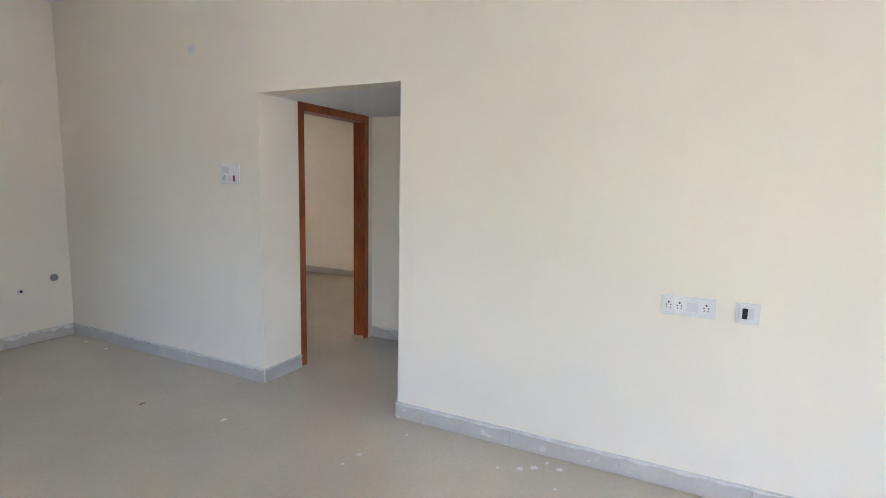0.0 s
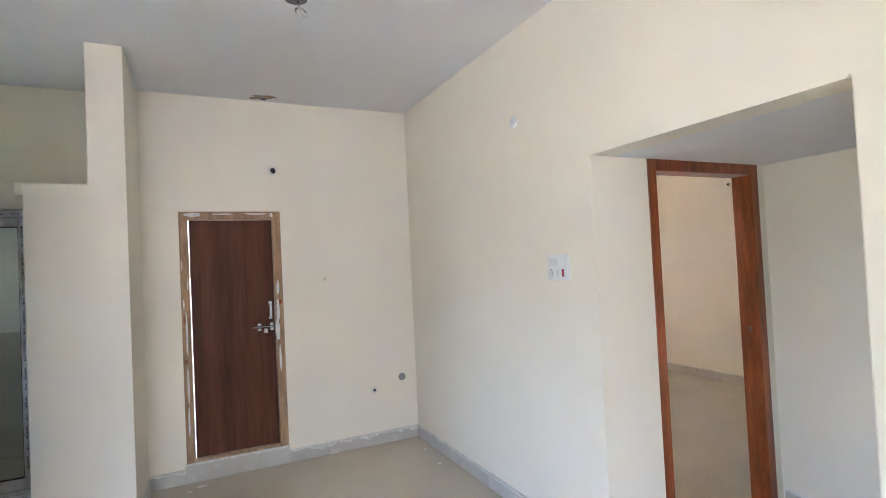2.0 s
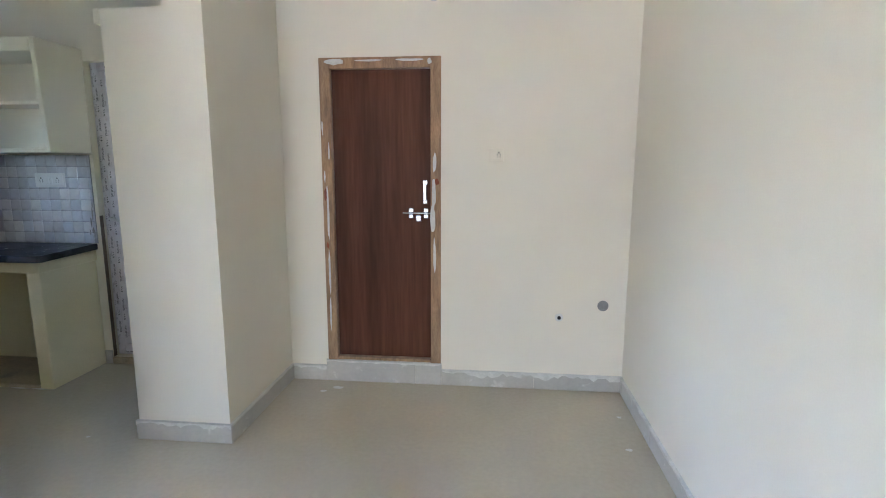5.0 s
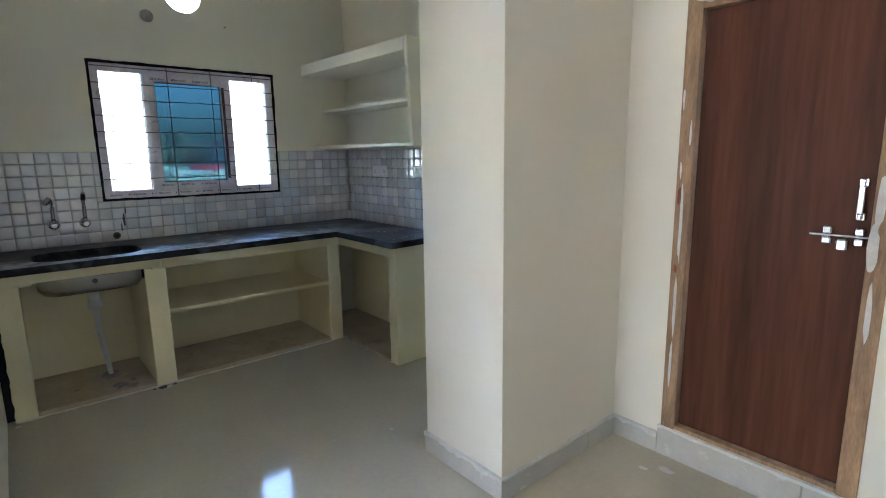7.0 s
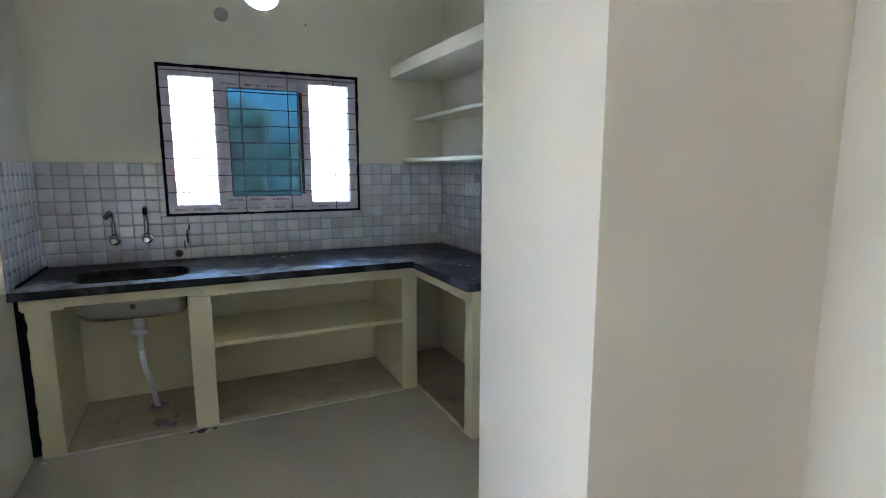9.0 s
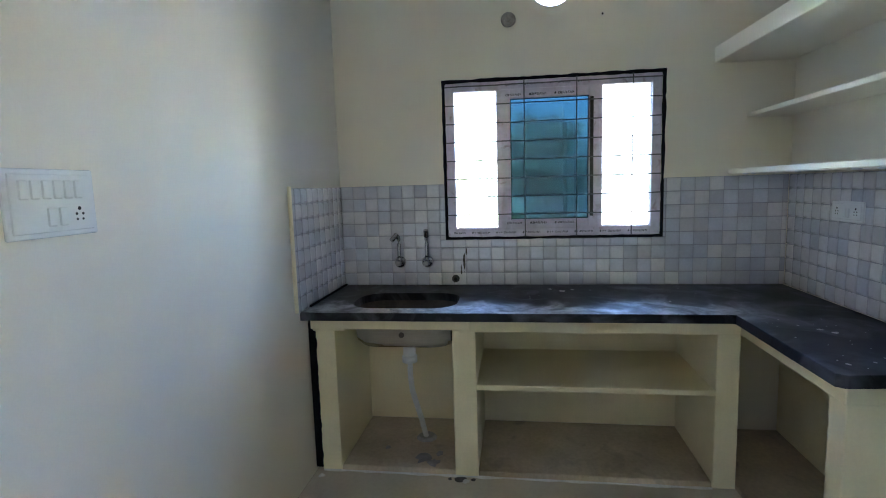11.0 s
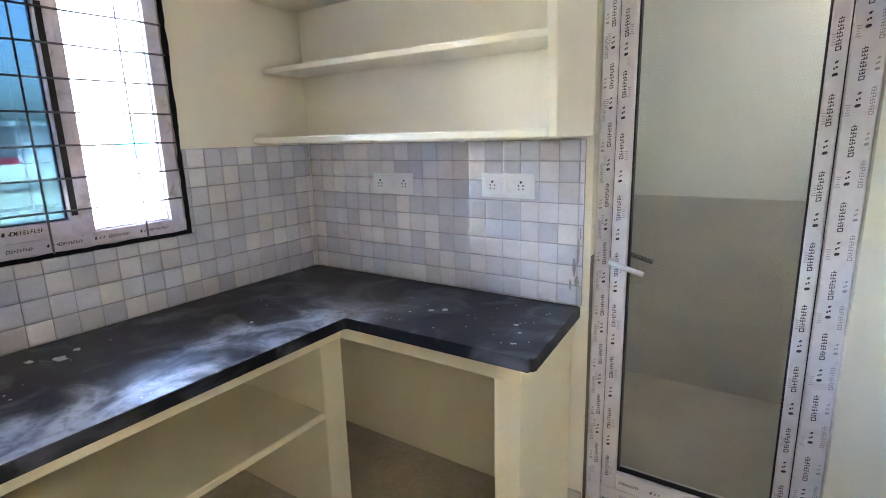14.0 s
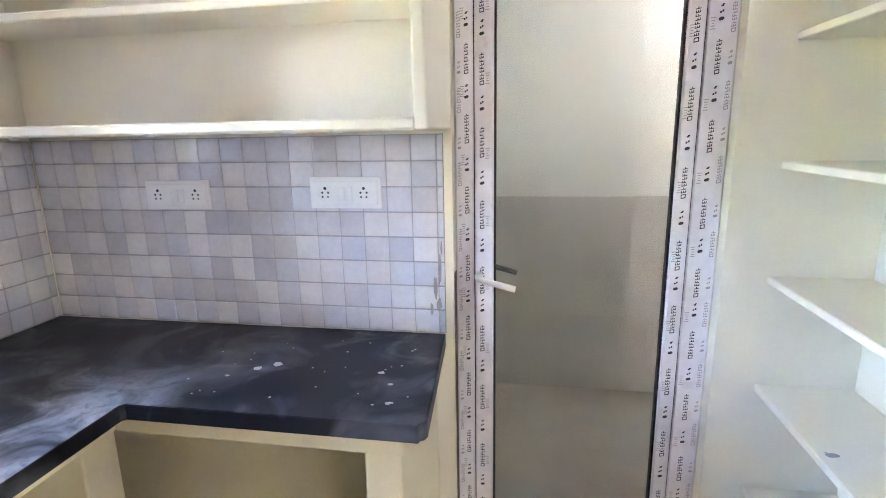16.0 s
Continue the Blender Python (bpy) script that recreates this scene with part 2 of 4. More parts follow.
            spots=((0.10, 0.14, 0.05), 0.3, 0.5, 0.65))
FACADE = mat("pale_cream_facade", (0.84, 0.83, 0.66), 0.8, vary=0.05, scale=0.6, grain=12)
CONCRETE = mat("weathered_concrete", (0.42, 0.42, 0.42), 0.85, vary=0.12, scale=0.8, grain=10)
BLUE = mat("blue_plastic_tank", (0.03, 0.42, 0.58), 0.4, vary=0.05)
CLOTH = mat("red_cloth", (0.6, 0.03, 0.07), 0.9, vary=0.1)


# ---- building blocks ----
def mesh_ob(name, bm, m, smooth=False):
    bmesh.ops.recalc_face_normals(bm, faces=bm.faces)
    me = bpy.data.meshes.new(name)
    bm.to_mesh(me)
    bm.free()
    me.materials.append(m)
    if smooth:
        me.polygons.foreach_set("use_smooth", [True] * len(me.polygons))
    return new(name, me)


def part(name, bm, m, parent, label="", smooth=False):
    """One mesh under a thing or under a part, given in world metres."""
    ob = mesh_ob(name, bm, m, smooth)
    ob.parent = parent
    bpy.context.view_layer.update()
    ob.matrix_parent_inverse = parent.matrix_world.inverted()
    return tagged(ob, label)


def thing(name, place, label, category, group="", kind=""):
    e = new(name)
    e.empty_display_size = 0.05
    e.location = place
    bpy.context.view_layer.update()
    return tagged(e, label, category, group, kind)


def box(bm, x0, x1, y0, y1, z0, z1, bevel=0.0, seg=1):
    r = bmesh.ops.create_cube(bm, size=1)
    vs = r["verts"]
    for v in vs:
        v.co = Vector((x0 + (v.co.x + 0.5) * (x1 - x0), y0 + (v.co.y + 0.5) * (y1 - y0), z0 + (v.co.z + 0.5) * (z1 - z0)))
    if bevel:
        es = list({e for v in vs for e in v.link_edges})
        bmesh.ops.bevel(bm, geom=es, offset=bevel, segments=seg, affect="EDGES", profile=0.5)
    return bm


def boxes(*args, bevel=0.0, seg=1):
    bm = bmesh.new()
    for a in args:
        box(bm, *a, bevel=bevel, seg=seg)
    return bm


def rod(bm, a, b, r0, r1=None, n=12):
    a, b = Vector(a), Vector(b)
    m = Matrix.Translation((a + b) / 2) @ (b - a).to_track_quat("Z", "Y").to_matrix().to_4x4()
    bmesh.ops.create_cone(bm, cap_ends=True, segments=n, radius1=r0, radius2=r0 if r1 is None else r1, depth=(b - a).length, matrix=m)
    return bm


def tube(bm, pts, r, n=10):
    """A bent round tube through points."""
    pts = [Vector(p) for p in pts]
    rings = []
    for i, p in enumerate(pts):
        d = (pts[min(i + 1, len(pts) - 1)] - pts[max(i - 1, 0)]).normalized()
        q = d.to_track_quat("Z", "Y")
        rings.append([bm.verts.new(p + q @ Vector((r * math.cos(k * math.tau / n), r * math.sin(k * math.tau / n), 0))) for k in range(n)])
    for a, b in zip(rings, rings[1:]):
        for k in range(n):
            bm.faces.new((a[k], a[(k + 1) % n], b[(k + 1) % n], b[k]))
    bm.faces.new(rings[0][::-1])
    bm.faces.new(rings[-1])
    return bm


def arc(c, u, v, r, a0, a1, n):
    c, u, v = Vector(c), Vector(u), Vector(v)
    return [c + r * (u * math.cos(a) + v * math.sin(a)) for a in (a0 + (a1 - a0) * i / n for i in range(n + 1))]


def wall(name, axis, p0, p1, u0, u1, z0, z1, holes=(), m=None, rounds=(), label="cream painted plaster wall", soft=()):
    """A wall slab between two planes of an axis with rectangular holes (u0, u1, z0, z1) and round ones (u, z, r)."""
    sq = [(u - r * 1.3, u + r * 1.3, z - r * 1.3, z + r * 1.3) for u, z, r in rounds]
    us = sorted({u0, u1, *[v for h in (*holes, *sq) for v in h[:2]]})
    zs = sorted({z0, z1, *[v for h in (*holes, *sq) for v in h[2:]]})
    us, zs = [u for u in us if u0 <= u <= u1], [z for z in zs if z0 <= z <= z1]
    inside = lambda u, z, hs: any(h[0] < u < h[1] and h[2] < z < h[3] for h in hs)
    solid = {(i, j): not inside((us[i] + us[i + 1]) / 2, (zs[j] + zs[j + 1]) / 2, (*holes, *sq))
             for i in range(len(us) - 1) for j in range(len(zs) - 1)}
    in_sq = lambda i, j: (0 <= i < len(us) - 1 and 0 <= j < len(zs) - 1 and inside((us[i] + us[i + 1]) / 2, (zs[j] + zs[j + 1]) / 2, sq))
    bm = bmesh.new()
    P = lambda p, u, z: (p, u, z) if axis == "x" else (u, p, z)
    F = lambda *q: bm.faces.new([bm.verts.new(P(*c)) for c in q])
    for (i, j), s in solid.items():
        if not s:
            continue
        a, b, c, d = us[i], us[i + 1], zs[j], zs[j + 1]
        for p in (p0, p1):
            F((p, a, c), (p, b, c), (p, b, d), (p, a, d))
        for di, dj, q in ((-1, 0, ((a, c), (a, d))), (1, 0, ((b, c), (b, d))), (0, -1, ((a, c), (b, c))), (0, 1, ((a, d), (b, d)))):
            if not solid.get((i + di, j + dj)) and not in_sq(i + di, j + dj):
                (ua, za), (ub, zb) = q
                F((p0, ua, za), (p1, ua, za), (p1, ub, zb), (p0, ub, zb))
    for u, z, r in rounds:
        n = 48
        ring = [(u + r * math.cos(k * math.tau / n), z + r * math.sin(k * math.tau / n)) for k in range(n)]
        h = r * 1.3
        def out(k):
            c, s = math.cos(k * math.tau / n), math.sin(k * math.tau / n)
            f = h / max(abs(c), abs(s))
            return (u + f * c, z + f * s)
        for k in range(n):
            A, B, C, D = ring[k], ring[(k + 1) % n], out((k + 1) % n), out(k)
            for p in (p0, p1):
                F((p, *A), (p, *B), (p, *C), (p, *D))
            F((p0, *A), (p0, *B), (p1, *B), (p1, *A))
    bmesh.ops.remove_doubles(bm, verts=bm.verts, dist=0.0005)
    at = lambda v: any(abs(v.co.x - x) < 0.001 and abs(v.co.y - y) < 0.001 for x, y in soft)
    edges = [e for e in bm.edges if at(e.verts[0]) and at(e.verts[1]) and abs(e.verts[0].co.z - e.verts[1].co.z) > 0.01
             and e.calc_face_angle(0) > 0.5]
    if edges:
        bmesh.ops.bevel(bm, geom=edges, offset=0.012, segments=4, affect="EDGES", profile=0.5)
    ob = mesh_ob(name, bm, m or PAINT)
    return tagged(ob, label, "wall", kind="structure")


# ---- structure ----
H = 3.0
floor = tagged(mesh_ob("floor", boxes((-5.15, 4.05, -11.15, 2.6, -0.15, 0.0)), FLOOR), "dusty grey-beige glossy vitrified tile floor", "floor", kind="structure")
ceiling = tagged(mesh_ob("ceiling", boxes((-5.15, 4.05, -11.15, 2.6, H, H + 0.15)), WHITE), "flat white painted plaster ceiling", "ceiling", kind="structure")

wall("wall_hall_east", "x", 0.0, 0.15, -11.0, 0.0, 0, H, holes=[(-3.61, -2.46, -1, 2.095)], label="long cream painted wall with a square passage opening", soft=[(0, -2.46), (0, -3.61)])
wall("wall_niche", "y", 0.0, 0.12, -2.172, 0.15, 0, H, holes=[(-1.917, -1.16, 0.12, 2.08)], label="cream painted niche wall round the brown door")
wall("wall_partition_end", "y", -0.840, -0.655, -2.674, -2.172, 0, H, holes=[(-2.70, -2.365, 2.152, 4)], label="cream painted stepped partition wall end",
     soft=[(-2.365, -0.840)])
wall("wall_partition", "x", -2.365, -2.172, -0.655, 0.12, 0, H, label="cream painted full-height partition wall")
wall("wall_kitchen_stove", "y", 0.12, 0.27, -5.0, -2.165, 0, H, holes=[(-3.572, -2.813, 0.052, 2.115)], m=KITCHEN, label="cream painted kitchen wall with a glazed door")
wall("wall_kitchen_window", "x", -5.15, -5.0, -2.44, 0.27, 0, H, holes=[(-1.78, -0.55, 1.17, 2.082)], rounds=[(-1.157, 2.588, 0.122)],
     m=KITCHEN, label="cream painted kitchen wall with window and round exhaust hole")
wall("wall_kitchen_side", "y", -2.59, -2.44, -5.15, -2.56, 0, H, label="cream painted kitchen side wall")
wall("wall_hall_west", "x", -5.15, -5.0, -11.0, -2.59, 0, H, holes=[(-5.6, -4.2, 0.9, 2.1)])
wall("wall_hall_south", "y", -11.15, -11.0, -5.15, 0.15, 0, H, holes=[(-3.9, -1.9, 0.7, 2.1)])
# Unseen slab, floor and parapet added to narrow the sky light entering west.
tagged(mesh_ob("balcony_slab", boxes((-7.0, -5.152, -6.8, -3.0, 2.25, 2.37)), WHITE), "unseen white slab added to cut the sky light", "slab", kind="structure")
tagged(mesh_ob("balcony_floor", boxes((-7.0, -5.152, -6.8, -3.0, -0.15, -0.01)), FLOOR), "unseen floor slab added outside the west opening", "floor", kind="structure")
wall("wall_balcony_parapet", "x", -7.0, -6.88, -6.8, -3.0, -0.01, 0.95)
tagged(mesh_ob("beam_kitchen", boxes((-5.0, -4.965, -2.44, 0.12, 2.79, H), bevel=0.004), KITCHEN), "shallow cream plastered beam above the window", "beam", kind="structure")

# passage and bedroom behind the long wall
wall("wall_passage_north", "y", -2.46, -2.32, 0.15, 4.05, 0, H, holes=[(0.392, 1.326, -1, 2.1)])
wall("wall_passage_back", "x", 1.385, 1.5, -3.75, -2.46, 0, H)
wall("wall_passage_south", "y", -3.75, -3.61, 0.15, 1.385, 0, H)
tagged(mesh_ob("passage_ceiling", boxes((0.15, 1.385, -3.61, -2.46, 2.095, 2.2)), WHITE), "low white painted loft slab over the passage", "ceiling", kind="structure")
wall("wall_bedroom_far", "x", 3.87, 4.05, -2.32, 2.45, 0, H, holes=[(1.3, 1.95, 1.25, 1.9)], label="plain cream bedroom wall")
wall("wall_bedroom_west", "x", 0.0, 0.15, 0.12, 2.45, 0, H)
wall("wall_bedroom_north", "y", 2.45, 2.6, 0.0, 4.05, 0, H)

# utility behind the glazed door
wall("wall_utility_back", "y", 1.52, 1.65, -5.15, -2.0, 0, H, m=UTIL, label="pale utility wall above a grey dado")
tagged(mesh_ob("floor_utility", boxes((-4.998, -2.122, 0.275, 1.51, 0.0005, 0.008)), UTIL_FLOOR), "dusty tan cement utility floor", "floor", kind="structure")
tagged(mesh_ob("dado_utility", boxes((-5.0, -2.12, 1.512, 1.52, 0.0, 1.145), bevel=0.002), DADO), "grey cement dado along the utility wall", "dado", kind="structure")
wall("wall_utility_east", "x", -2.12, -2.0, 0.27, 1.52, 0, H, holes=[(0.5, 1.05, 1.95, 2.4)], m=UTIL)
wall("wall_utility_west", "x", -5.15, -5.0, 0.27, 1.52, 0, H, m=UTIL)


# ---- skirting ----
def skirting(name, axis, plane, out, u0, u1, h=0.1, ragged=0.0, label="grey tile skirting along the wall"):
    """Row of skirting tiles on a wall face; out: +1 or -1, the way the face looks. ragged: paint smeared over the top edge."""
    base = thing(name, (plane, (u0 + u1) / 2, 0) if axis == "x" else ((u0 + u1) / 2, plane, 0), label, "skirting", kind="structure")
    d = 0.012 * out
    n = max(1, math.ceil((u1 - u0) / 0.6 - 0.05))
    for i in range(n):
        a, b = u0 + i * 0.6, min(u1, u0 + (i + 1) * 0.6) - (0.002 if i < n - 1 else 0)
        lo, hi = min(plane, plane + d), max(plane, plane + d)
        dz = 0.002 * ((i * 7) % 3)
        bm = boxes((lo, hi, a, b, 0, h - dz) if axis == "x" else (a, b, lo, hi, 0, h - dz), bevel=0.0025)
        part("skirting_tile", bm, SKIRT, base)
    if ragged:
        bm = bmesh.new()
        k = max(8, int((u1 - u0) / 0.025))
        rows = []
        for i in range(k + 1):
            u = u0 + (u1 - u0) * i / k
            w = ragged * (0.5 + noise.noise((u * 9, plane * 3, 1.7)) + 0.5 * noise.noise((u * 31, plane, 4.1)))
            z = h - max(0.0, w) - 0.002
            q = plane + d * 1.25
            pts = [(q, z), (q, h + 0.003), (plane, h + 0.006)]
            rows.append([bm.verts.new((p, u, zz) if axis == "x" else (u, p, zz)) for p, zz in pts])
        for a, b in zip(rows, rows[1:]):
            for j in range(2):
                bm.faces.new((a[j], a[j + 1], b[j + 1], b[j]))
        part("smeared_paint_edge", bm, PLASTER, base, "rough smeared white putty")
    return base


skirting("baseboard_long_a", "x", 0.0, -1, -2.46, -0.013, ragged=0.012)
skirting("baseboard_long_b", "x", 0.0, -1, -10.98, -3.61, ragged=0.012)
skirting("baseboard_passage_north", "y", -2.46, -1, 0.0, 0.390, ragged=0.01)
skirting("baseboard_passage_back", "x", 1.385, -1, -3.6, -2.475, ragged=0.01)
skirting("baseboard_passage_side", "y", -3.61, 1, 0.0, 1.37)
skirting("baseboard_niche_left", "y", 0.0, -1, -2.172 + 0.013, -1.93, ragged=0.03)
skirting("baseboard_niche_door", "y", 0.0, -1, -1.928, -1.155, h=0.142, ragged=0.012, label="raised grey tiled threshold face below the door")
skirting("baseboard_niche_right", "y", 0.0, -1, -1.153, -0.001, ragged=0.045)
skirting("baseboard_partition", "x", -2.172, 1, -0.840, -0.001, ragged=0.008)
skirting("baseboard_pillar", "y", -0.840, -1, -2.686, -2.160, ragged=0.04)
skirting("baseboard_kitchen", "y", 0.12, -1, -3.628, -3.573)
skirting("baseboard_bedroom", "x", 3.87, -1, -2.3, 2.4, ragged=0.01)


# ---- doors ----
def ragged_patch(bm, u0, u1, z0, z1, y, seed, n=12, depth=0.0015):
    """Thin smear with an uneven outline on a face that looks along -y."""
    uc, zc = (u0 + u1) / 2, (z0 + z1) / 2
    ring = []
    for i in range(n):
        a = math.tau * i / n
        f = 0.75 + 0.35 * noise.noise((math.cos(a) * 1.5 + seed, math.sin(a) * 1.5, seed * 0.7))
        ring.append(bm.verts.new((uc + math.cos(a) * f * (u1 - u0) / 2, y, zc + math.sin(a) * f * (z1 - z0) / 2)))
    c = bm.verts.new((uc, y - depth, zc))
    for i in range(n):
        bm.faces.new((ring[i], ring[(i + 1) % n], c))


door = thing("door_1", (-1.54, 0.0, 0.145), "closed brown wood-grain laminate door in a raw wooden frame", "door", kind="structure")
bm = bmesh.new()
box(bm, -1.917, -1.852, -0.006, 0.09, 0.142, 2.08, 0.003)
part("jamb", bm, TEAK, door, "raw unpainted wooden jamb")
part("jamb", boxes((-1.225, -1.16, -0.006, 0.09, 0.142, 2.08), bevel=0.003), TEAK, door, "raw unpainted wooden jamb")
part("head", boxes((-1.852, -1.225, -0.006, 0.09, 2.015, 2.08), bevel=0.003), TEAK, door)
part("sill", boxes((-1.852, -1.225, 0.0, 0.09, 0.142, 0.166), bevel=0.002), TEAK, door)
bm = bmesh.new()
ragged_patch(bm, -1.90, -1.74, 2.03, 2.075, -0.0075, 1.0)
for i, (u, w, z, h) in enumerate(((-1.60, 0.2, 2.06, 0.015), (-1.35, 0.2, 2.06, 0.02), (-1.20, 0.03, 1.45, 0.16), (-1.205, 0.035, 1.25, 0.24), (-1.21, 0.04, 1.10, 0.2),
                                  (-1.20, 0.025, 0.86, 0.3), (-1.905, 0.012, 1.66, 0.12), (-1.868, 0.012, 1.52, 0.16), (-1.90, 0.014, 1.36, 0.1), (-1.23, 0.03, 2.05, 0.05), (-1.886, 0.020, 1.12, 0.42), (-1.888, 0.018, 0.75, 0.40), (-1.890, 0.016, 0.46, 0.30))):
    ragged_patch(bm, u - w / 2, u + w / 2, z - h / 2, z + h / 2, -0.0075, 2.3 + i)
part("putty_smears", bm, PLASTER, door, "smeared white putty on the frame")
bm = bmesh.new()
for i, (u, z, w, h) in enumerate(((-1.9, 1.25, 0.022, 0.12), (-1.895, 0.92, 0.025, 0.05), (-1.185, 1.33, 0.03, 0.06))):
    ragged_patch(bm, u - w / 2, u + w / 2, z - h / 2, z + h / 2, -0.0072, 9.1 + i)
part("wood_knots", bm, VARNISH, door, "dark knots in the wood")
leaf = part("door_leaf", boxes((-1.849, -1.228, 0.03, 0.062, 0.170, 2.012), bevel=0.002), LAMINATE, door, "brown wood-grain laminate door leaf")
# pull handle: a bar on two feet
bm = bmesh.new()
box(bm, -1.272, -1.252, -0.004, 0.010, 1.215, 1.315, 0.004, 2)
for z in (1.205, 1.325):
    box(bm, -1.276, -1.248, 0.016, 0.031, z - 0.014, z + 0.014, 0.003)
    box(bm, -1.268, -1.256, 0.0, 0.03, z - 0.011, z + 0.011, 0.002)
part("pull_handle", bm, CHROME, leaf, "chrome pull handle", False)
bm = bmesh.new()
rod(bm, (-1.405, 0.014, 1.132), (-1.205, 0.014, 1.132), 0.006)
for u in (-1.352, -1.256):
    box(bm, u - 0.016, u + 0.016, 0.004, 0.031, 1.138, 1.165, 0.005)
    box(bm, u - 0.016, u + 0.016, 0.004, 0.031, 1.099, 1.126, 0.005)
box(bm, -1.322, -1.286, 0.0, 0.031, 1.078, 1.122, 0.006)
part("tower_bolt", bm, CHROME, leaf, "chrome sliding bolt")

bedroom_door = thing("door_2", (0.87, -2.40, 0), "open doorway in an orange-brown varnished wooden frame", "door frame", kind="structure")
part("jamb", boxes((0.392, 0.460, -2.463, -2.335, 0, 2.1), bevel=0.004), VARNISH, bedroom_door)
part("jamb", boxes((1.258, 1.326, -2.463, -2.335, 0, 2.1), bevel=0.004), VARNISH, bedroom_door)
part("head", boxes((0.460, 1.258, -2.463, -2.335, 2.032, 2.1), bevel=0.004), VARNISH, bedroom_door)
part("strike_plate", boxes((1.2545, 1.2585, -2.41, -2.392, 1.075, 1.10), bevel=0.001), IRON, bedroom_door, "small dark steel strike plate")
part("cement_footing", boxes((1.235, 1.335, -2.452, -2.33, 0, 0.028), bevel=0.008), STONE, bedroom_door, "rough brown cement at the jamb foot")


# ---- glazed door of the utility ----
def prints(bm, along, u0, u1, c, y, size=1.0, pitch=0.2, start=0.0, flip=False):
    """Rows of unreadable dark print: a small square, a run of blocks and three dots, along z or along x, on a face that looks to -y."""
    def q(a0, a1, b0, b1):
        v = [(a0, b0), (a1, b0), (a1, b1), (a0, b1)]
        skew = 0.2
        pts = []
        for a, b in v:
            a2 = a + skew * b
            pts.append((c + b, y, a2) if along == "z" else (a2, y, c + b))
        bm.faces.new([bm.verts.new(p) for p in pts])
    p = u0 + start
    while p + 0.11 * size < u1:
        s = size
        b = 0.006 * s
        q(p, p + 0.011 * s, -b, -b + 0.0022 * s)
        q(p, p + 0.011 * s, b - 0.0022 * s, b)
        q(p, p + 0.0025 * s, -b, b)
        q(p + 0.0085 * s, p + 0.011 * s, -b, b)
        for k in range(8):
            a = p + (0.014 + k * 0.0086) * s
            hi = b if k % 3 else b * 0.85
            q(a, a + 0.0022 * s, -b, hi)
            if k % 2 == 0:
                q(a, a + 0.006 * s, hi - 0.002 * s, hi)
            q(a, a + 0.006 * s, -b * 0.2, b * 0.15)
            if k % 3 != 1:
                q(a, a + 0.006 * s, -b, -b + 0.002 * s)
        if p + 0.165 * s < u1:
            a = p + 0.122 * s
            q(a, a + 0.008 * s, -b * 0.7, b * 0.7)
            q(a + 0.0015 * s, a + 0.0065 * s, -b, b)
            q(a + 0.0165 * s, a + 0.0215 * s, -b * 0.8, -b * 0.1)
            q(a + 0.0185 * s, a + 0.0235 * s, b * 0.05, b * 0.7)
            q(a + 0.031 * s, a + 0.035 * s, -b * 0.5, b * 0.5)
            q(a + 0.034 * s, a + 0.037 * s, -b * 0.1, b * 0.8)
        p += pitch * (1 + 0.05 * math.sin(p * 23 + c * 40))


def hatch(bm, z0, z1, x, y, pitch):
    """Faded crossed marks in a column on a face that looks to -y."""
    z = z0
    while z + 0.04 < z1:
        for k in range(5):
            zz = z + 0.007 * k
            w = 0.003 + 0.0016 * abs(k - 2)
            bm.faces.new([bm.verts.new(c) for c in ((x - w, y, zz), (x + w, y, zz + 0.001), (x + w, y, zz + 0.0032), (x - w, y, zz + 0.0022))])
        z += pitch * (1 + 0.04 * math.sin(z * 19 + x * 31))


glazed = thing("door_3", (-3.18, 0.19, 0.035), "glazed upvc utility door in printed protective film", "glass door", kind="structure")
X0, X1, Z0, Z1 = -3.570, -2.815, 0.054, 2.113
fy0, fy1 = 0.168, 0.235
LW, RW, BW = 0.056, 0.080, 0.078
for nm, b in (("frame_stile", (X0, X0 + LW, fy0, fy1, Z0, Z1)), ("frame_stile", (X1 - RW, X1, fy0, fy1, Z0, Z1)),
              ("frame_rail", (X0 + LW, X1 - RW, fy0, fy1, Z0, Z0 + BW)), ("frame_rail", (X0 + LW, X1 - RW, fy0, fy1, Z1 - 0.055, Z1))):
    part(nm, boxes(b, bevel=0.004), FILM, glazed)
sx0, sx1, sz0, sz1 = X0 + LW + 0.004, X1 - RW - 0.004, Z0 + BW + 0.004, Z1 - 0.059
sy0, sy1 = 0.160, 0.225
SL, SR, SB = 0.056, 0.044, 0.074
sash = part("sash", boxes((sx0, sx0 + SL, sy0, sy1, sz0, sz1), (sx1 - SR, sx1, sy0, sy1, sz0, sz1), (sx0 + SL, sx1 - SR, sy0, sy1, sz0, sz0 + SB),
                         (sx0 + SL, sx1 - SR, sy0, sy1, sz1 - 0.06, sz1), bevel=0.004), FILM, glazed)
gx0, gx1, gz0, gz1 = sx0 + SL, sx1 - SR, sz0 + SB, sz1 - 0.06
part("seam_gasket", boxes((X0 + LW, sx0, 0.172, 0.176, sz0, sz1), (sx1, X1 - RW, 0.172, 0.176, sz0, sz1), (sx0, sx1, 0.172, 0.176, sz0 - 0.004, sz0)), RUBBER, glazed)
part("glass_gasket", boxes((gx0, gx0 + 0.006, 0.176, 0.2, gz0, gz1), (gx1 - 0.006, gx1, 0.176, 0.2, gz0, gz1), (gx0 + 0.006, gx1 - 0.006, 0.176, 0.2, gz0, gz0 + 0.006),
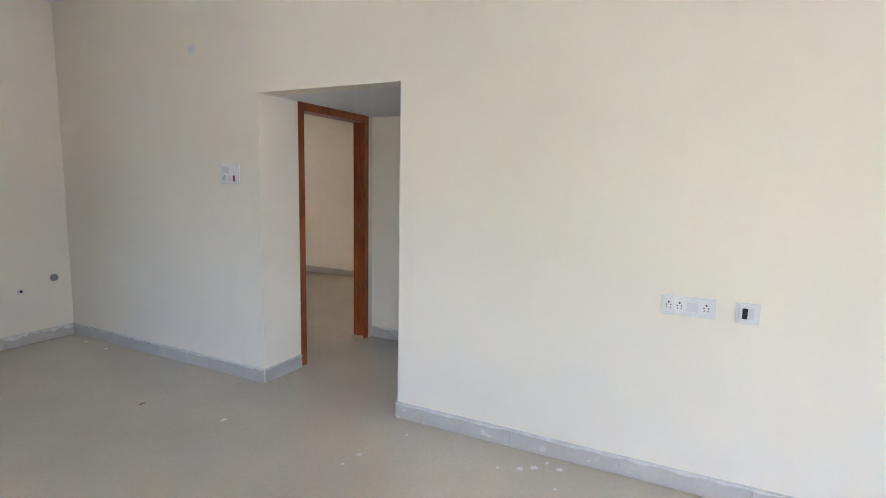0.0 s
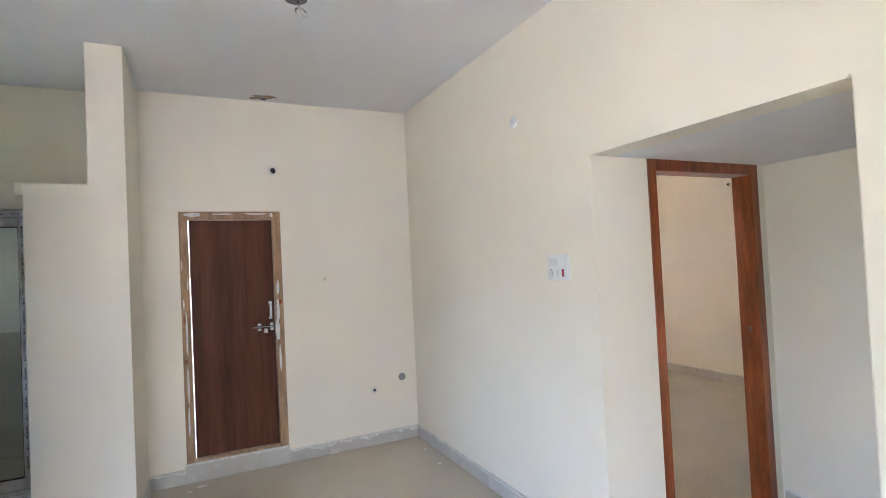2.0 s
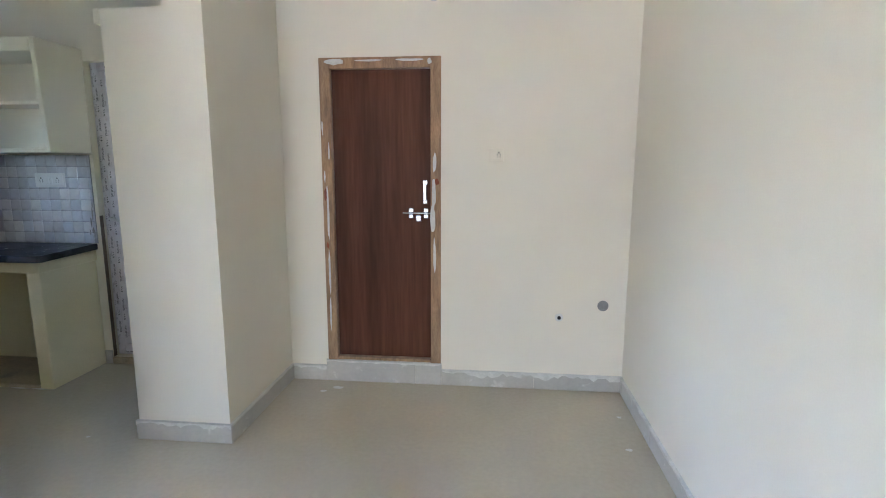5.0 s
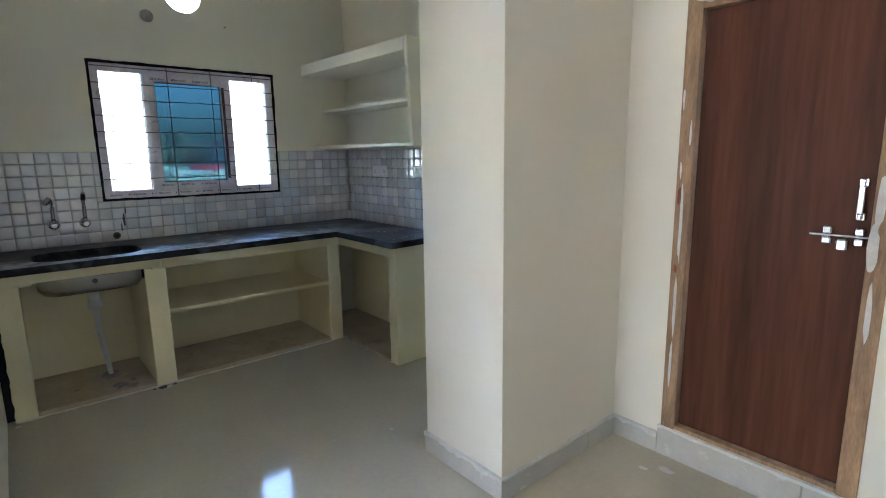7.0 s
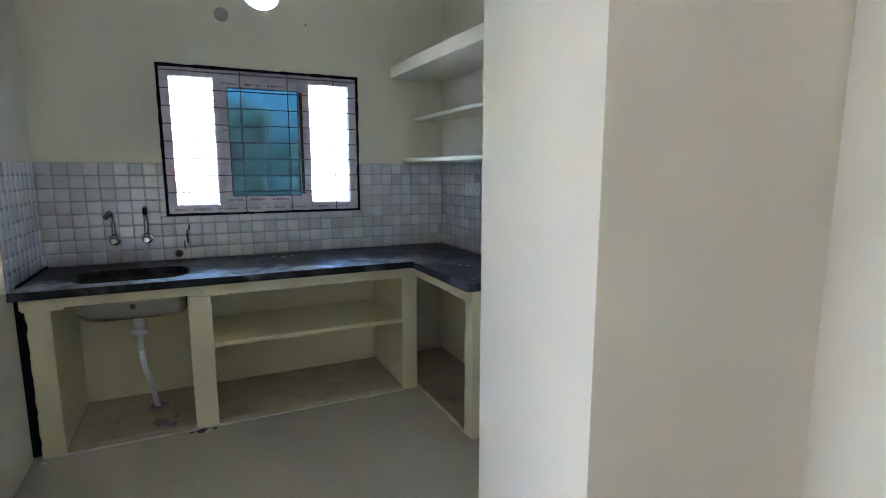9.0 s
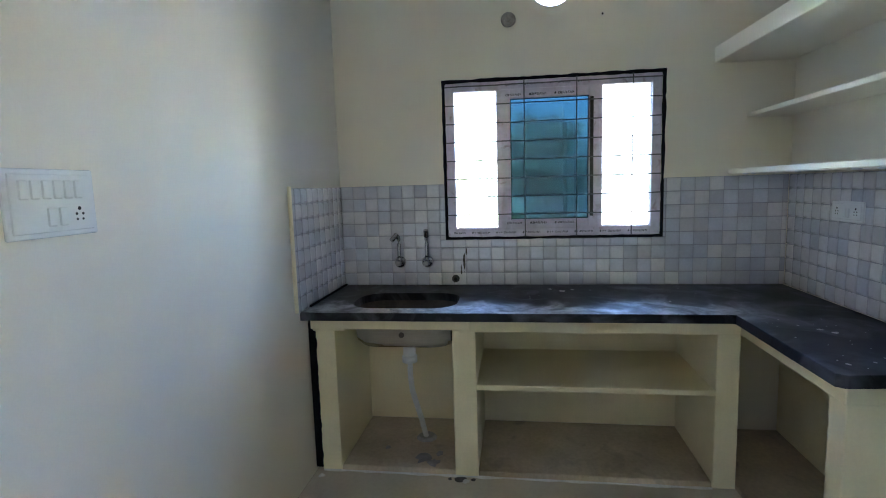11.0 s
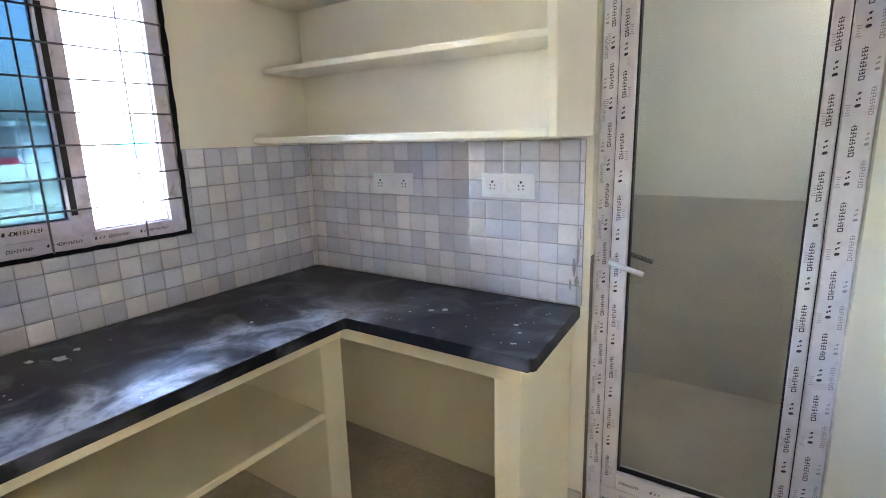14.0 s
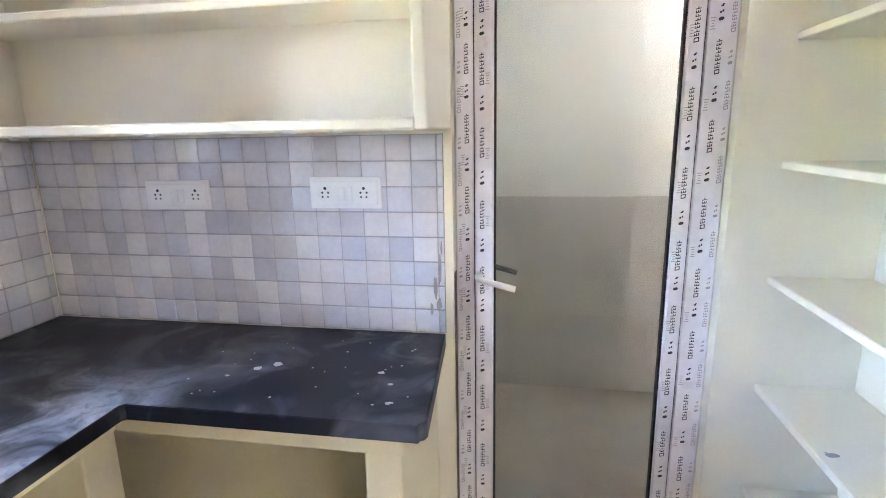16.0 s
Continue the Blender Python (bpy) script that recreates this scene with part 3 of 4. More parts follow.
                          (gx0 + 0.006, gx1 - 0.006, 0.176, 0.2, gz1 - 0.006, gz1)), RUBBER, sash)
pane = part("pane", boxes((gx0 + 0.003, gx1 - 0.003, 0.186, 0.192, gz0 + 0.003, gz1 - 0.003)), GLASS_G, sash, "clear greenish glass pane")
pane.visible_shadow = False
bm, faint = bmesh.new(), bmesh.new()
prints(faint, "z", Z0 + 0.05, Z1, X0 + 0.014, fy0 - 0.0006, 0.9, 0.204, 0.02)
prints(bm, "z", Z0 + 0.05, Z1, X0 + 0.036, fy0 - 0.0006, 1.05, 0.204, 0.12)
prints(faint, "z", Z0 + 0.05, Z1, X1 - 0.015, fy0 - 0.0006, 0.95, 0.204, 0.0)
prints(bm, "z", Z0 + 0.05, Z1, X1 - 0.046, fy0 - 0.0006, 1.1, 0.204, 0.09)
prints(bm, "x", X0 + 0.06, X1 - 0.06, Z0 + 0.020, fy0 - 0.0006, 0.85, 0.17, 0.0)
prints(faint, "x", X0 + 0.06, X1 - 0.06, Z0 + 0.050, fy0 - 0.0006, 0.9, 0.17, 0.07)
prints(bm, "x", X0 + 0.06, X1 - 0.06, Z1 - 0.03, fy0 - 0.0006, 1.0, 0.18, 0.05)
hatch(faint, Z0 + 0.12, Z1, X0 + 0.024, fy0 - 0.0005, 0.204)
hatch(faint, Z0 + 0.06, Z1, X1 - 0.066, fy0 - 0.0005, 0.204)
part("film_print", bm, INK, glazed, "dark print on the film")
part("faded_print", faint, INK_P, glazed, "faded grey print on the film")
bm, faint = bmesh.new(), bmesh.new()
prints(bm, "z", sz0 + 0.02, sz1, sx0 + 0.022, sy0 - 0.0006, 1.1, 0.204, 0.03)
prints(bm, "z", sz0 + 0.02, sz1, sx1 - 0.022, sy0 - 0.0006, 1.1, 0.204, 0.12)
prints(bm, "x", sx0 + 0.05, sx1 - 0.05, sz0 + 0.034, sy0 - 0.0006, 0.95, 0.19, 0.02)
hatch(faint, sz0 + 0.06, sz1, sx0 + 0.038, sy0 - 0.0005, 0.204)
hatch(faint, sz0 + 0.16, sz1, sx1 - 0.034, sy0 - 0.0005, 0.204)
part("film_print", bm, INK, sash, "dark print on the film")
part("faded_print", faint, INK_P, sash, "faded grey print on the film")
bm = bmesh.new()
rod(bm, (-3.498, 0.150, 1.062), (-3.498, 0.161, 1.062), 0.013, n=16)
tube(bm, [(-3.498, 0.152, 1.062), (-3.498, 0.125, 1.062), (-3.488, 0.116, 1.060), (-3.455, 0.114, 1.052), (-3.385, 0.114, 1.034)], 0.0095)
part("lever_handle", bm, PVC, sash, "white lever handle", True)
bm = bmesh.new()
tube(bm, [(-3.498, 0.226, 1.075), (-3.498, 0.262, 1.075), (-3.485, 0.268, 1.072), (-3.385, 0.268, 1.045)], 0.009)
part("lever_handle", bm, IRON, sash, "dark outer lever handle", True)
part("threshold", boxes((-3.571, -2.814, 0.10, 0.27, 0.002, 0.051), bevel=0.006), STONE, glazed, "dusty stone threshold")
part("wood_packer", boxes((-3.5695, -3.5665, 0.118, 0.150, 0.05, 1.08), bevel=0.001), BARK, glazed, "thin brown wooden packer")


# ---- kitchen window ----
win = thing("window_1", (-5.05, -1.165, 1.17), "three-part upvc window with blue tinted centre sash and grille", "window", kind="structure")
wy0, wy1, wz0, wz1 = -1.78, -0.55, 1.17, 2.082
fx0, fx1 = -5.085, -5.012


def wframe(y0, y1, z0, z1, w, x0, x1):
    return boxes((x0, x1, y0, y0 + w, z0, z1), (x0, x1, y1 - w, y1, z0, z1), (x0, x1, y0 + w, y1 - w, z0, z0 + w), (x0, x1, y0 + w, y1 - w, z1 - w, z1), bevel=0.003)


s = 0.004
part("frame", wframe(wy0 + s, wy1 - s, wz0 + s, wz1 - s, 0.052, fx0, fx1), FILM_W, win)
for c in (-1.456, -0.894):
    part("mullion", boxes((fx0 + 0.01, fx1 + 0.003, c - 0.017, c + 0.017, wz0 + 0.056, wz1 - 0.056), bevel=0.003), FILM_W, win)
part("pane", boxes((-5.055, -5.05, -1.732, -1.466, 1.222, 2.034)), GLASS, win).visible_shadow = False
part("pane", boxes((-5.055, -5.05, -0.884, -0.60, 1.222, 2.034)), GLASS, win).visible_shadow = False
part("bead", wframe(-1.728, -1.473, 1.226, 2.030, 0.006, -5.05, fx1 - 0.02), FILM_W, win)
part("bead", wframe(-0.877, -0.604, 1.226, 2.030, 0.006, -5.05, fx1 - 0.02), FILM_W, win)
cs = part("sash", wframe(-1.449, -0.897, 1.223, 2.029, 0.053, -5.06, -5.006), FILM_W, win, "centre sash in mauve film")
p = part("pane", boxes((-5.04, -5.034, -1.399, -0.947, 1.274, 1.978)), GLASS_B, cs, "blue tinted glass pane")
p.visible_shadow = False
part("pane_gasket", wframe(-1.397, -0.949, 1.275, 1.977, 0.006, -5.034, -5.026), RUBBER, cs)
part("interlock", boxes((-5.0062, -5.0042, -0.945, -0.926, 1.29, 1.966)), RUBBER, cs, "dark interlock strip beside the pane")
bm = bmesh.new()


def wprints(y0, y1, z, x, size=0.9):
    tmp = bmesh.new()
    prints(tmp, "x", y0, y1, 0, 0, size, 0.15, 0.02)
    for f in tmp.faces:
        bm.faces.new([bm.verts.new((x, v.co.x, z + v.co.z)) for v in f.verts])
    tmp.free()


wprints(-1.44, -0.94, 1.256, -5.0054, 1.1)
wprints(-1.44, -0.94, 1.996, -5.0054, 1.1)
wprints(-1.76, -0.57, 1.20, -5.0114, 0.9)
wprints(-1.44, -0.94, 2.055, -5.0114, 0.9)
part("film_print", bm, INK, win, "dark print on the film")
# black sealant bead round the opening, uneven in width
bm = bmesh.new()
edge = [(wy0, wz0), (wy1, wz0), (wy1, wz1), (wy0, wz1)]
k = 0
ring_in, ring_out = [], []
for (ya, za), (yb, zb) in zip(edge, edge[1:] + edge[:1]):
    for i in range(40):
        f = i / 40
        y, z = ya + (yb - ya) * f, za + (zb - za) * f
        ny, nz = (zb - za), -(yb - ya)
        ln = math.hypot(ny, nz)
        ny, nz = ny / ln, nz / ln
        w = 0.011 + 0.005 * noise.noise((y * 14, z * 14, 3.0)) + 0.004 * noise.noise((y * 50, z * 50, 1.0))
        if i == 0:
            py, pz = (-1 if y == wy0 else 1), (-1 if z == wz0 else 1)
            ring_out.append(bm.verts.new((-4.992, y + py * 0.012, z + pz * 0.012)))
            ring_in.append(bm.verts.new((-4.9975, y - py * 0.009, z - pz * 0.009)))
        else:
            ring_out.append(bm.verts.new((-4.992, y + ny * w, z + nz * w)))
            ring_in.append(bm.verts.new((-4.9975, y - ny * (0.65 * w), z - nz * (0.65 * w))))
n = len(ring_in)
for i in range(n):
    bm.faces.new((ring_in[i], ring_in[(i + 1) % n], ring_out[(i + 1) % n], ring_out[i]))
part("sealant", bm, BLACK, win, "uneven black sealant bead")

grille = thing("window_grille", (-4.99, -1.165, 1.18), "thin dark iron window grille fixed before the sashes", "window grille")
for i in range(8):
    z = 1.309 + 0.1065 * i
    bm = bmesh.new()
    pts = [(-4.996 + 0.0015 * math.sin(j * 1.3 + i), -1.775 + 1.22 * j / 12, z + 0.0012 * math.sin(j * 2.1 + i * 1.7)) for j in range(13)]
    tube(bm, pts, 0.0038, 6)
    part("horizontal_bar", bm, IRON, grille)
for y in (-1.315, -1.021, -0.715):
    part("vertical_bar", rod(bmesh.new(), (-4.9885, y, 1.175), (-4.9885, y, 2.078), 0.0036, n=6), IRON, grille)

# ---- splashback tiles ----
PITCH, ROWS, TZ = 0.0762, 8, 0.886


def tile_mesh(axis, out, w, h, name):
    """One glazed tile with softened edges, origin at its corner on the wall."""
    d, i = 0.007, 0.0019
    bm = bmesh.new()
    def V(u, q, z):
        return bm.verts.new((q * out, u, z) if axis == "x" else (u, q * out, z))
    r0 = [V(0, 0, 0), V(w, 0, 0), V(w, 0, h), V(0, 0, h)]
    r1 = [V(0, d - 0.0015, 0), V(w, d - 0.0015, 0), V(w, d - 0.0015, h), V(0, d - 0.0015, h)]
    r2 = [V(i, d, i), V(w - i, d, i), V(w - i, d, h - i), V(i, d, h - i)]
    k = min(0.012, w * 0.3, h * 0.3)
    r3 = [V(k, d + 0.0006, k), V(w - k, d + 0.0006, k), V(w - k, d + 0.0006, h - k), V(k, d + 0.0006, h - k)]
    for a, b in ((r0, r1), (r1, r2), (r2, r3)):
        for j in range(4):
            bm.faces.new((a[j], a[(j + 1) % 4], b[(j + 1) % 4], b[j]))
    bm.faces.new(r3)
    bmesh.ops.recalc_face_normals(bm, faces=bm.faces)
    for f in bm.faces:
        f.smooth = abs(f.normal.x if axis == "x" else f.normal.y) > 0.5
    me = bpy.data.meshes.new(name)
    bm.to_mesh(me)
    bm.free()
    me.materials.append(TILE)
    return me


def splashback(axis, plane, out, u0, u1, skip, label):
    """Grout bed and tiles on a wall face, left out where skip says so."""
    base = thing("tiled_splashback", (plane, u0, TZ) if axis == "x" else (u0, plane, TZ), label, "splashback", "kitchen splashbacks")
    cols = math.ceil((u1 - u0) / PITCH - 0.02)
    cells = []
    meshes = {}
    bed = bmesh.new()
    q0, q1 = sorted((plane + 0.001 * out, plane + 0.0075 * out))
    for j in range(ROWS):
        for i in range(cols):
            a, b = u0 + i * PITCH, min(u1, u0 + (i + 1) * PITCH)
            z0, z1 = TZ + j * PITCH, TZ + (j + 1) * PITCH
            for s0, s1, t0, t1 in skip:
                if z0 < t0 - 0.01 < z1 and a < s1 - 0.001 and b > s0 + 0.001:
                    if a < s0 - 0.006:
                        cells.append((a, s0, t0, z1))
                    if b > s1 + 0.006:
                        cells.append((s1, b, t0, z1))
                    z1 = t0
                elif z1 > t0 + 0.002 and z0 < t1 - 0.002:
                    if a >= s0 - 0.001 and a < s1: a = min(b, s1)
                    elif b <= s1 + 0.001 and b > s0: b = max(a, s0)
                    if a < s0 < b and s1 >= b: b = s0
                    if a < s1 < b and s0 <= a: a = s1
            zt0 = z0
            if b - a > 0.006:
                cells.append((a, b, zt0, z1))
    for a, b, z0, z1 in cells:
        box(bed, *( (q0, q1, a, b, z0, z1) if axis == "x" else (a, b, q0, q1, z0, z1)))
    part("grout", bed, GROUT, base, "grey grout bed")
    for a, b, z0, z1 in cells:
        key = (round(b - a, 4), round(z1 - z0, 4))
        if key not in meshes:
            meshes[key] = tile_mesh(axis, out, key[0] - 0.0015, key[1] - 0.0036, "tile")
        t = new("tile", meshes[key])
        q = plane + 0.0042 * out
        t.parent = base
        t.matrix_parent_inverse = base.matrix_world.inverted()
        t.location = (q, a + 0.00075, z0 + 0.0018) if axis == "x" else (a + 0.00075, q, z0 + 0.0018)
    return base


# ---- kitchen counter ----
counter = thing("counter_base", (-4.6, -1.2, 0), "cream painted masonry counter base with open bays", "counter base")
part("leg", boxes((-4.995, -4.395, -2.405, -2.300, 0, 0.772), bevel=0.006, seg=2), CREAM, counter)
part("leg", boxes((-4.995, -4.395, -1.694, -1.575, 0, 0.772), bevel=0.006, seg=2), CREAM, counter)
part("leg", boxes((-4.995, -4.395, -0.450, -0.345, 0, 0.772), bevel=0.006, seg=2), CREAM, counter)
part("end_panel", boxes((-3.722, -3.630, -0.345, 0.118, 0, 0.772), bevel=0.006, seg=2), CREAM, counter)
for b in ((-4.995, -4.385, -2.415, -2.242, 0.765, 0.843), (-4.995, -4.775, -2.242, -1.658, 0.765, 0.843), (-4.995, -4.385, -1.658, 0.118, 0.765, 0.843), (-4.3845, -3.620, -0.355, 0.118, 0.7655, 0.843)):
    part("support_slab", boxes(b, bevel=0.004), CREAM, counter)
part("front_lintel", boxes((-4.376, -4.362, -2.415, -1.60, 0.782, 0.843), bevel=0.003), CREAM, counter)
part("shelf", boxes((-4.99, -4.40, -1.578, -0.447, 0.462, 0.490), bevel=0.004), CREAM, counter, "thin cream shelf slab")
part("bay_floor", boxes((-4.99, -4.402, -2.30, -1.694, 0.001, 0.030), bevel=0.004), STONE, counter, "stained grey stone bay floor")
part("bay_floor", boxes((-4.99, -4.402, -1.575, -0.450, 0.001, 0.030), bevel=0.004), STONE, counter, "dusty brown stone bay floor")
part("bay_floor", boxes((-4.99, -3.722, -0.345, 0.118, 0.001, 0.026), bevel=0.004), STONE, counter, "dusty brown stone bay floor")
# Thin added sheets; their yellow stands for light bounced inside the bays.
part("bay_back", boxes((-4.9985, -4.986, -2.30, -1.694, 0.031, 0.764), bevel=0.002), CREAM, counter)
part("bay_back", boxes((-4.9985, -4.986, -1.575, -0.450, 0.031, 0.764), bevel=0.002), CREAM, counter)
part("bay_back", boxes((-4.985, -3.723, 0.106, 0.1185, 0.027, 0.764), bevel=0.002), CREAM, counter)
# black strip in the gap between the first leg and the wall
bm = bmesh.new()
rows = []
for i in range(41):
    z = 0.02 + 0.825 * i / 40
    yr = -2.402 + 0.010 * noise.noise((z * 18, 2.0, 0.0)) + 0.005 * noise.noise((z * 60, 2.0, 0.0))
    rows.append([bm.verts.new(c) for c in ((-4.42, -2.4385, z), (-4.388, -2.4385, z), (-4.388, yr, z), (-4.42, yr, z))])
for a, b in zip(rows, rows[1:]):
    for j in range(4):
        bm.faces.new((a[j], a[(j + 1) % 4], b[(j + 1) % 4], b[j]))
bm.faces.new(rows[0]), bm.faces.new(rows[-1])
part("sealed_gap", bm, BLACK, counter, "rough black sealed gap beside the wall")
# ragged white mortar line along the base of the bays
bm = bmesh.new()
for (xa, ya), (xb, yb) in (((-4.392, -2.40), (-4.392, -0.45)), ((-4.385, -0.338), (-3.63, -0.338))):
    m_ = 60
    rows = []
    for i in range(m_ + 1):
        f = i / m_
        x, y = xa + (xb - xa) * f, ya + (yb - ya) * f
        w = max(0.001, 0.006 + 0.012 * noise.noise((x * 12, y * 12, 0.3)))
        ox, oy = (1, 0) if xa == xb else (0, -1)
        rows.append([bm.verts.new((x - ox * 0.012, y - oy * 0.012, 0.001)), bm.verts.new((x, y, 0.006 + w * 0.4)), bm.verts.new((x + ox * w, y + oy * w, 0.001))])
    for a, b in zip(rows, rows[1:]):
        for j in range(2):
            bm.faces.new((a[j], a[j + 1], b[j + 1], b[j]))
part("mortar_line", bm, PLASTER, counter, "rough white mortar along the foot")


def rounded(x0, x1, y0, y1, r, n=8):
    pts = []
    for cx, cy, a in ((x1 - r, y1 - r, 0), (x0 + r, y1 - r, 90), (x0 + r, y0 + r, 180), (x1 - r, y0 + r, 270)):
        for i in range(n + 1):
            t = radians(a + 90 * i / n)
            pts.append((cx + r * math.cos(t), cy + r * math.sin(t)))
    return pts


SINK = rounded(-4.75, -4.388, -2.225, -1.675, 0.13)
bm = bmesh.new()
chip = [(-3.556, -0.388), (-3.561, -0.402), (-3.569, -0.406), (-3.572, -0.416)]
outline = [(-4.994, -2.434), (-4.289, -2.434), (-4.289, -0.428), (-4.281, -0.418), *chip[::-1], (-3.598, 0.108), (-4.994, 0.108)]
loops = []
for pts in (outline, SINK):
    vs = [bm.verts.new((x, y, 0.886)) for x, y in pts]
    loops += [bm.edges.new((vs[i], vs[(i + 1) % len(vs)])) for i in range(len(vs))]
bmesh.ops.triangle_fill(bm, use_beauty=True, use_dissolve=False, edges=loops)
r = bmesh.ops.extrude_face_region(bm, geom=bm.faces[:])
for v in r["geom"]:
    if isinstance(v, bmesh.types.BMVert):
        v.co.z = 0.8445
bmesh.ops.recalc_face_normals(bm, faces=bm.faces)
top_edges = [e for e in bm.edges if all(v.co.z > 0.88 for v in e.verts) and len({f.normal.z > 0.5 for f in e.link_faces}) == 2]
bmesh.ops.bevel(bm, geom=top_edges, offset=0.004, segments=2, affect="EDGES", profile=0.5)
top = tagged(mesh_ob("worktop", bm, GRANITE), "dusty black granite L-shaped worktop with sink cutout", "worktop")
part("back_upstand", boxes((-4.994, -4.40, -2.434, -2.418, 0.8862, 0.896), bevel=0.003), BLACK, top, "black sealant strip along the wall")


def splash(seed, x, y, r, z=0.8864, n=9, h=0.0016):
    bm = bmesh.new()
    ring = []
    for i in range(n):
        a = math.tau * i / n
        f = r * (0.8 + 0.6 * noise.noise((math.cos(a) * 1.3 + seed * 3.1, math.sin(a) * 1.3, seed)))
        ring.append(bm.verts.new((x + f * 1.3 * math.cos(a), y + f * math.sin(a), z)))
    c = bm.verts.new((x, y, z + h))
    for i in range(n):
        bm.faces.new((ring[i], ring[(i + 1) % n], c))
    return bm


rng = random.Random(4)
spots = [(-4.06, -0.20, 0.012), (-4.02, -0.17, 0.016), (-4.12, -0.25, 0.006), (-3.72, -0.18, 0.009), (-3.68, -0.24, 0.007), (-3.66, -0.33, 0.008),
         (-4.86, -1.18, 0.014), (-4.80, -1.12, 0.022), (-4.84, -1.06, 0.016), (-4.55, -0.62, 0.01), (-4.36, -1.9, 0.012), (-4.34, -1.83, 0.02), (-4.35, -2.0, 0.011)]
for i in range(26):
    spots.append((rng.uniform(-4.25, -3.62), rng.uniform(-0.38, 0.05), rng.uniform(0.002, 0.0045)))
for i in range(22):
    spots.append((rng.uniform(-4.9, -4.32), rng.uniform(-1.6, -0.4), rng.uniform(0.002, 0.0045)))
for i, (x, y, r) in enumerate(spots):
    part("plaster_splash", splash(i * 0.7, x, y, r), PLASTER, top)

# sink bowl and waste pipe
sink = thing("sink", (-4.575, -1.95, 0.7), "undermounted brushed stainless steel kitchen sink", "sink")
bm = bmesh.new()
rings = []
for f, z in ((0.0, 0.8435), (0.012, 0.80), (0.022, 0.70), (0.045, 0.672), (0.09, 0.662), (0.15, 0.659)):
    rings.append([bm.verts.new((x, y, z)) for x, y in rounded(-4.768 + f, -4.382 - f, -2.238 + f, -1.662 - f, max(0.02, 0.135 - f * 0.6))])
for a, b in zip(rings, rings[1:]):
    for i in range(len(a)):
        bm.faces.new((a[i], a[(i + 1) % len(a)], b[(i + 1) % len(a)], b[i]))
bm.faces.new(rings[-1])
bowl = part("bowl", bm, STEEL, sink, "brushed steel bowl", True)
# Separate sheet inside the bowl, darker and browner than its steel.
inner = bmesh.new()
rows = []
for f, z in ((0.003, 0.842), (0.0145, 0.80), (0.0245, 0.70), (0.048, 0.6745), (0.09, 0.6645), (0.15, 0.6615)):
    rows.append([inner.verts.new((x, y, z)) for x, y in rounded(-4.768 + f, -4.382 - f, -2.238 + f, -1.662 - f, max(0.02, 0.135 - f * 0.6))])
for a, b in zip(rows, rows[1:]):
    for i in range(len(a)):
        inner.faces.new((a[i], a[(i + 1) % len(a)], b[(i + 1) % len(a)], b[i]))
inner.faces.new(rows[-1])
part("basin_lining", inner, DARK_STEEL, sink, "dark brown steel inside the bowl", True)
sol = bowl.modifiers.new("thickness", "SOLIDIFY")
sol.thickness = 0.0015
part("overflow", rod(bmesh.new(), (-4.404, -1.95, 0.745), (-4.392, -1.95, 0.745), 0.014), IRON, sink)
part("clip", boxes((-4.46, -4.40, -1.70, -1.672, 0.71, 0.77), bevel=0.006), BLACK, sink, "black mounting clip")
part("strainer", rod(bmesh.new(), (-4.575, -1.95, 0.6615), (-4.575, -1.95, 0.665), 0.045, n=24), CHROME, sink)
pipe = thing("waste_pipe", (-4.72, -1.91, 0.03), "white corrugated plastic sink waste pipe", "waste pipe")
bm = bmesh.new()
rod(bm, (-4.575, -1.95, 0.575), (-4.575, -1.95, 0.658), 0.034, n=20)
rod(bm, (-4.575, -1.95, 0.545), (-4.575, -1.95, 0.578), 0.041, n=20)
part("coupling", bm, PVC, pipe, "", True)
bm = bmesh.new()
pts = [(-4.575, -1.95, 0.55), (-4.575, -1.95, 0.46), (-4.585, -1.945, 0.38), (-4.62, -1.935, 0.30), (-4.68, -1.915, 0.16), (-4.735, -1.90, 0.02)]
fine = []
for a, b in zip(pts, pts[1:]):
    for i in range(10):
        fine.append(Vector(a).lerp(Vector(b), i / 10))
fine.append(Vector(pts[-1]))
tube(bm, fine, 0.014, 12)
for a, b in zip(fine[4::2], fine[5::2]):
    rod(bm, a, b, 0.0155, n=12)
part("hose", bm, PVC, pipe, "", True)
part("floor_collar", rod(bmesh.new(), (-4.735, -1.90, 0.03), (-4.735, -1.90, 0.045), 0.06, 0.045, n=20), CEMENT, pipe, "rough dark cement round the drain")
for i, (x, y, r) in enumerate(((-4.50, -1.88, 0.05), (-4.46, -1.82, 0.035), (-4.56, -1.80, 0.025), (-4.6, -2.1, 0.02))):
    tagged(mesh_ob("dirt_patch", splash(20 + i, x, y, r, 0.0305, 12, 0.004), CEMENT), "dark crumbled mortar on the bay floor", "dirt patch", "dirt under the sink")

for x, y, r, m_, lab in ((-4.372, -1.665, 0.030, CEMENT_D, "dark crumbled mortar at the counter foot"), (-4.352, -1.635, 0.020, PLASTER, "white mortar crumb at the counter foot"),
                         (-4.368, -1.60, 0.014, CEMENT_D, "dark crumbled mortar at the counter foot"), (-4.365, -1.72, 0.012, CEMENT_D, "dark crumbled mortar at the counter foot"),
                         (-4.34, -2.395, 0.018, PLASTER, "white mortar crumb at the counter foot")):
    tagged(mesh_ob("mortar_crumb", splash(90 + y * 10, x, y, r, 0.001, 12, 0.007), m_), lab, "mortar crumb", "crumbs at the counter foot")

# ---- taps ----
def tap(name, y, spout, tip, label):
    """Wall tap: round flange, body with knob, upright spout and a thick nozzle."""
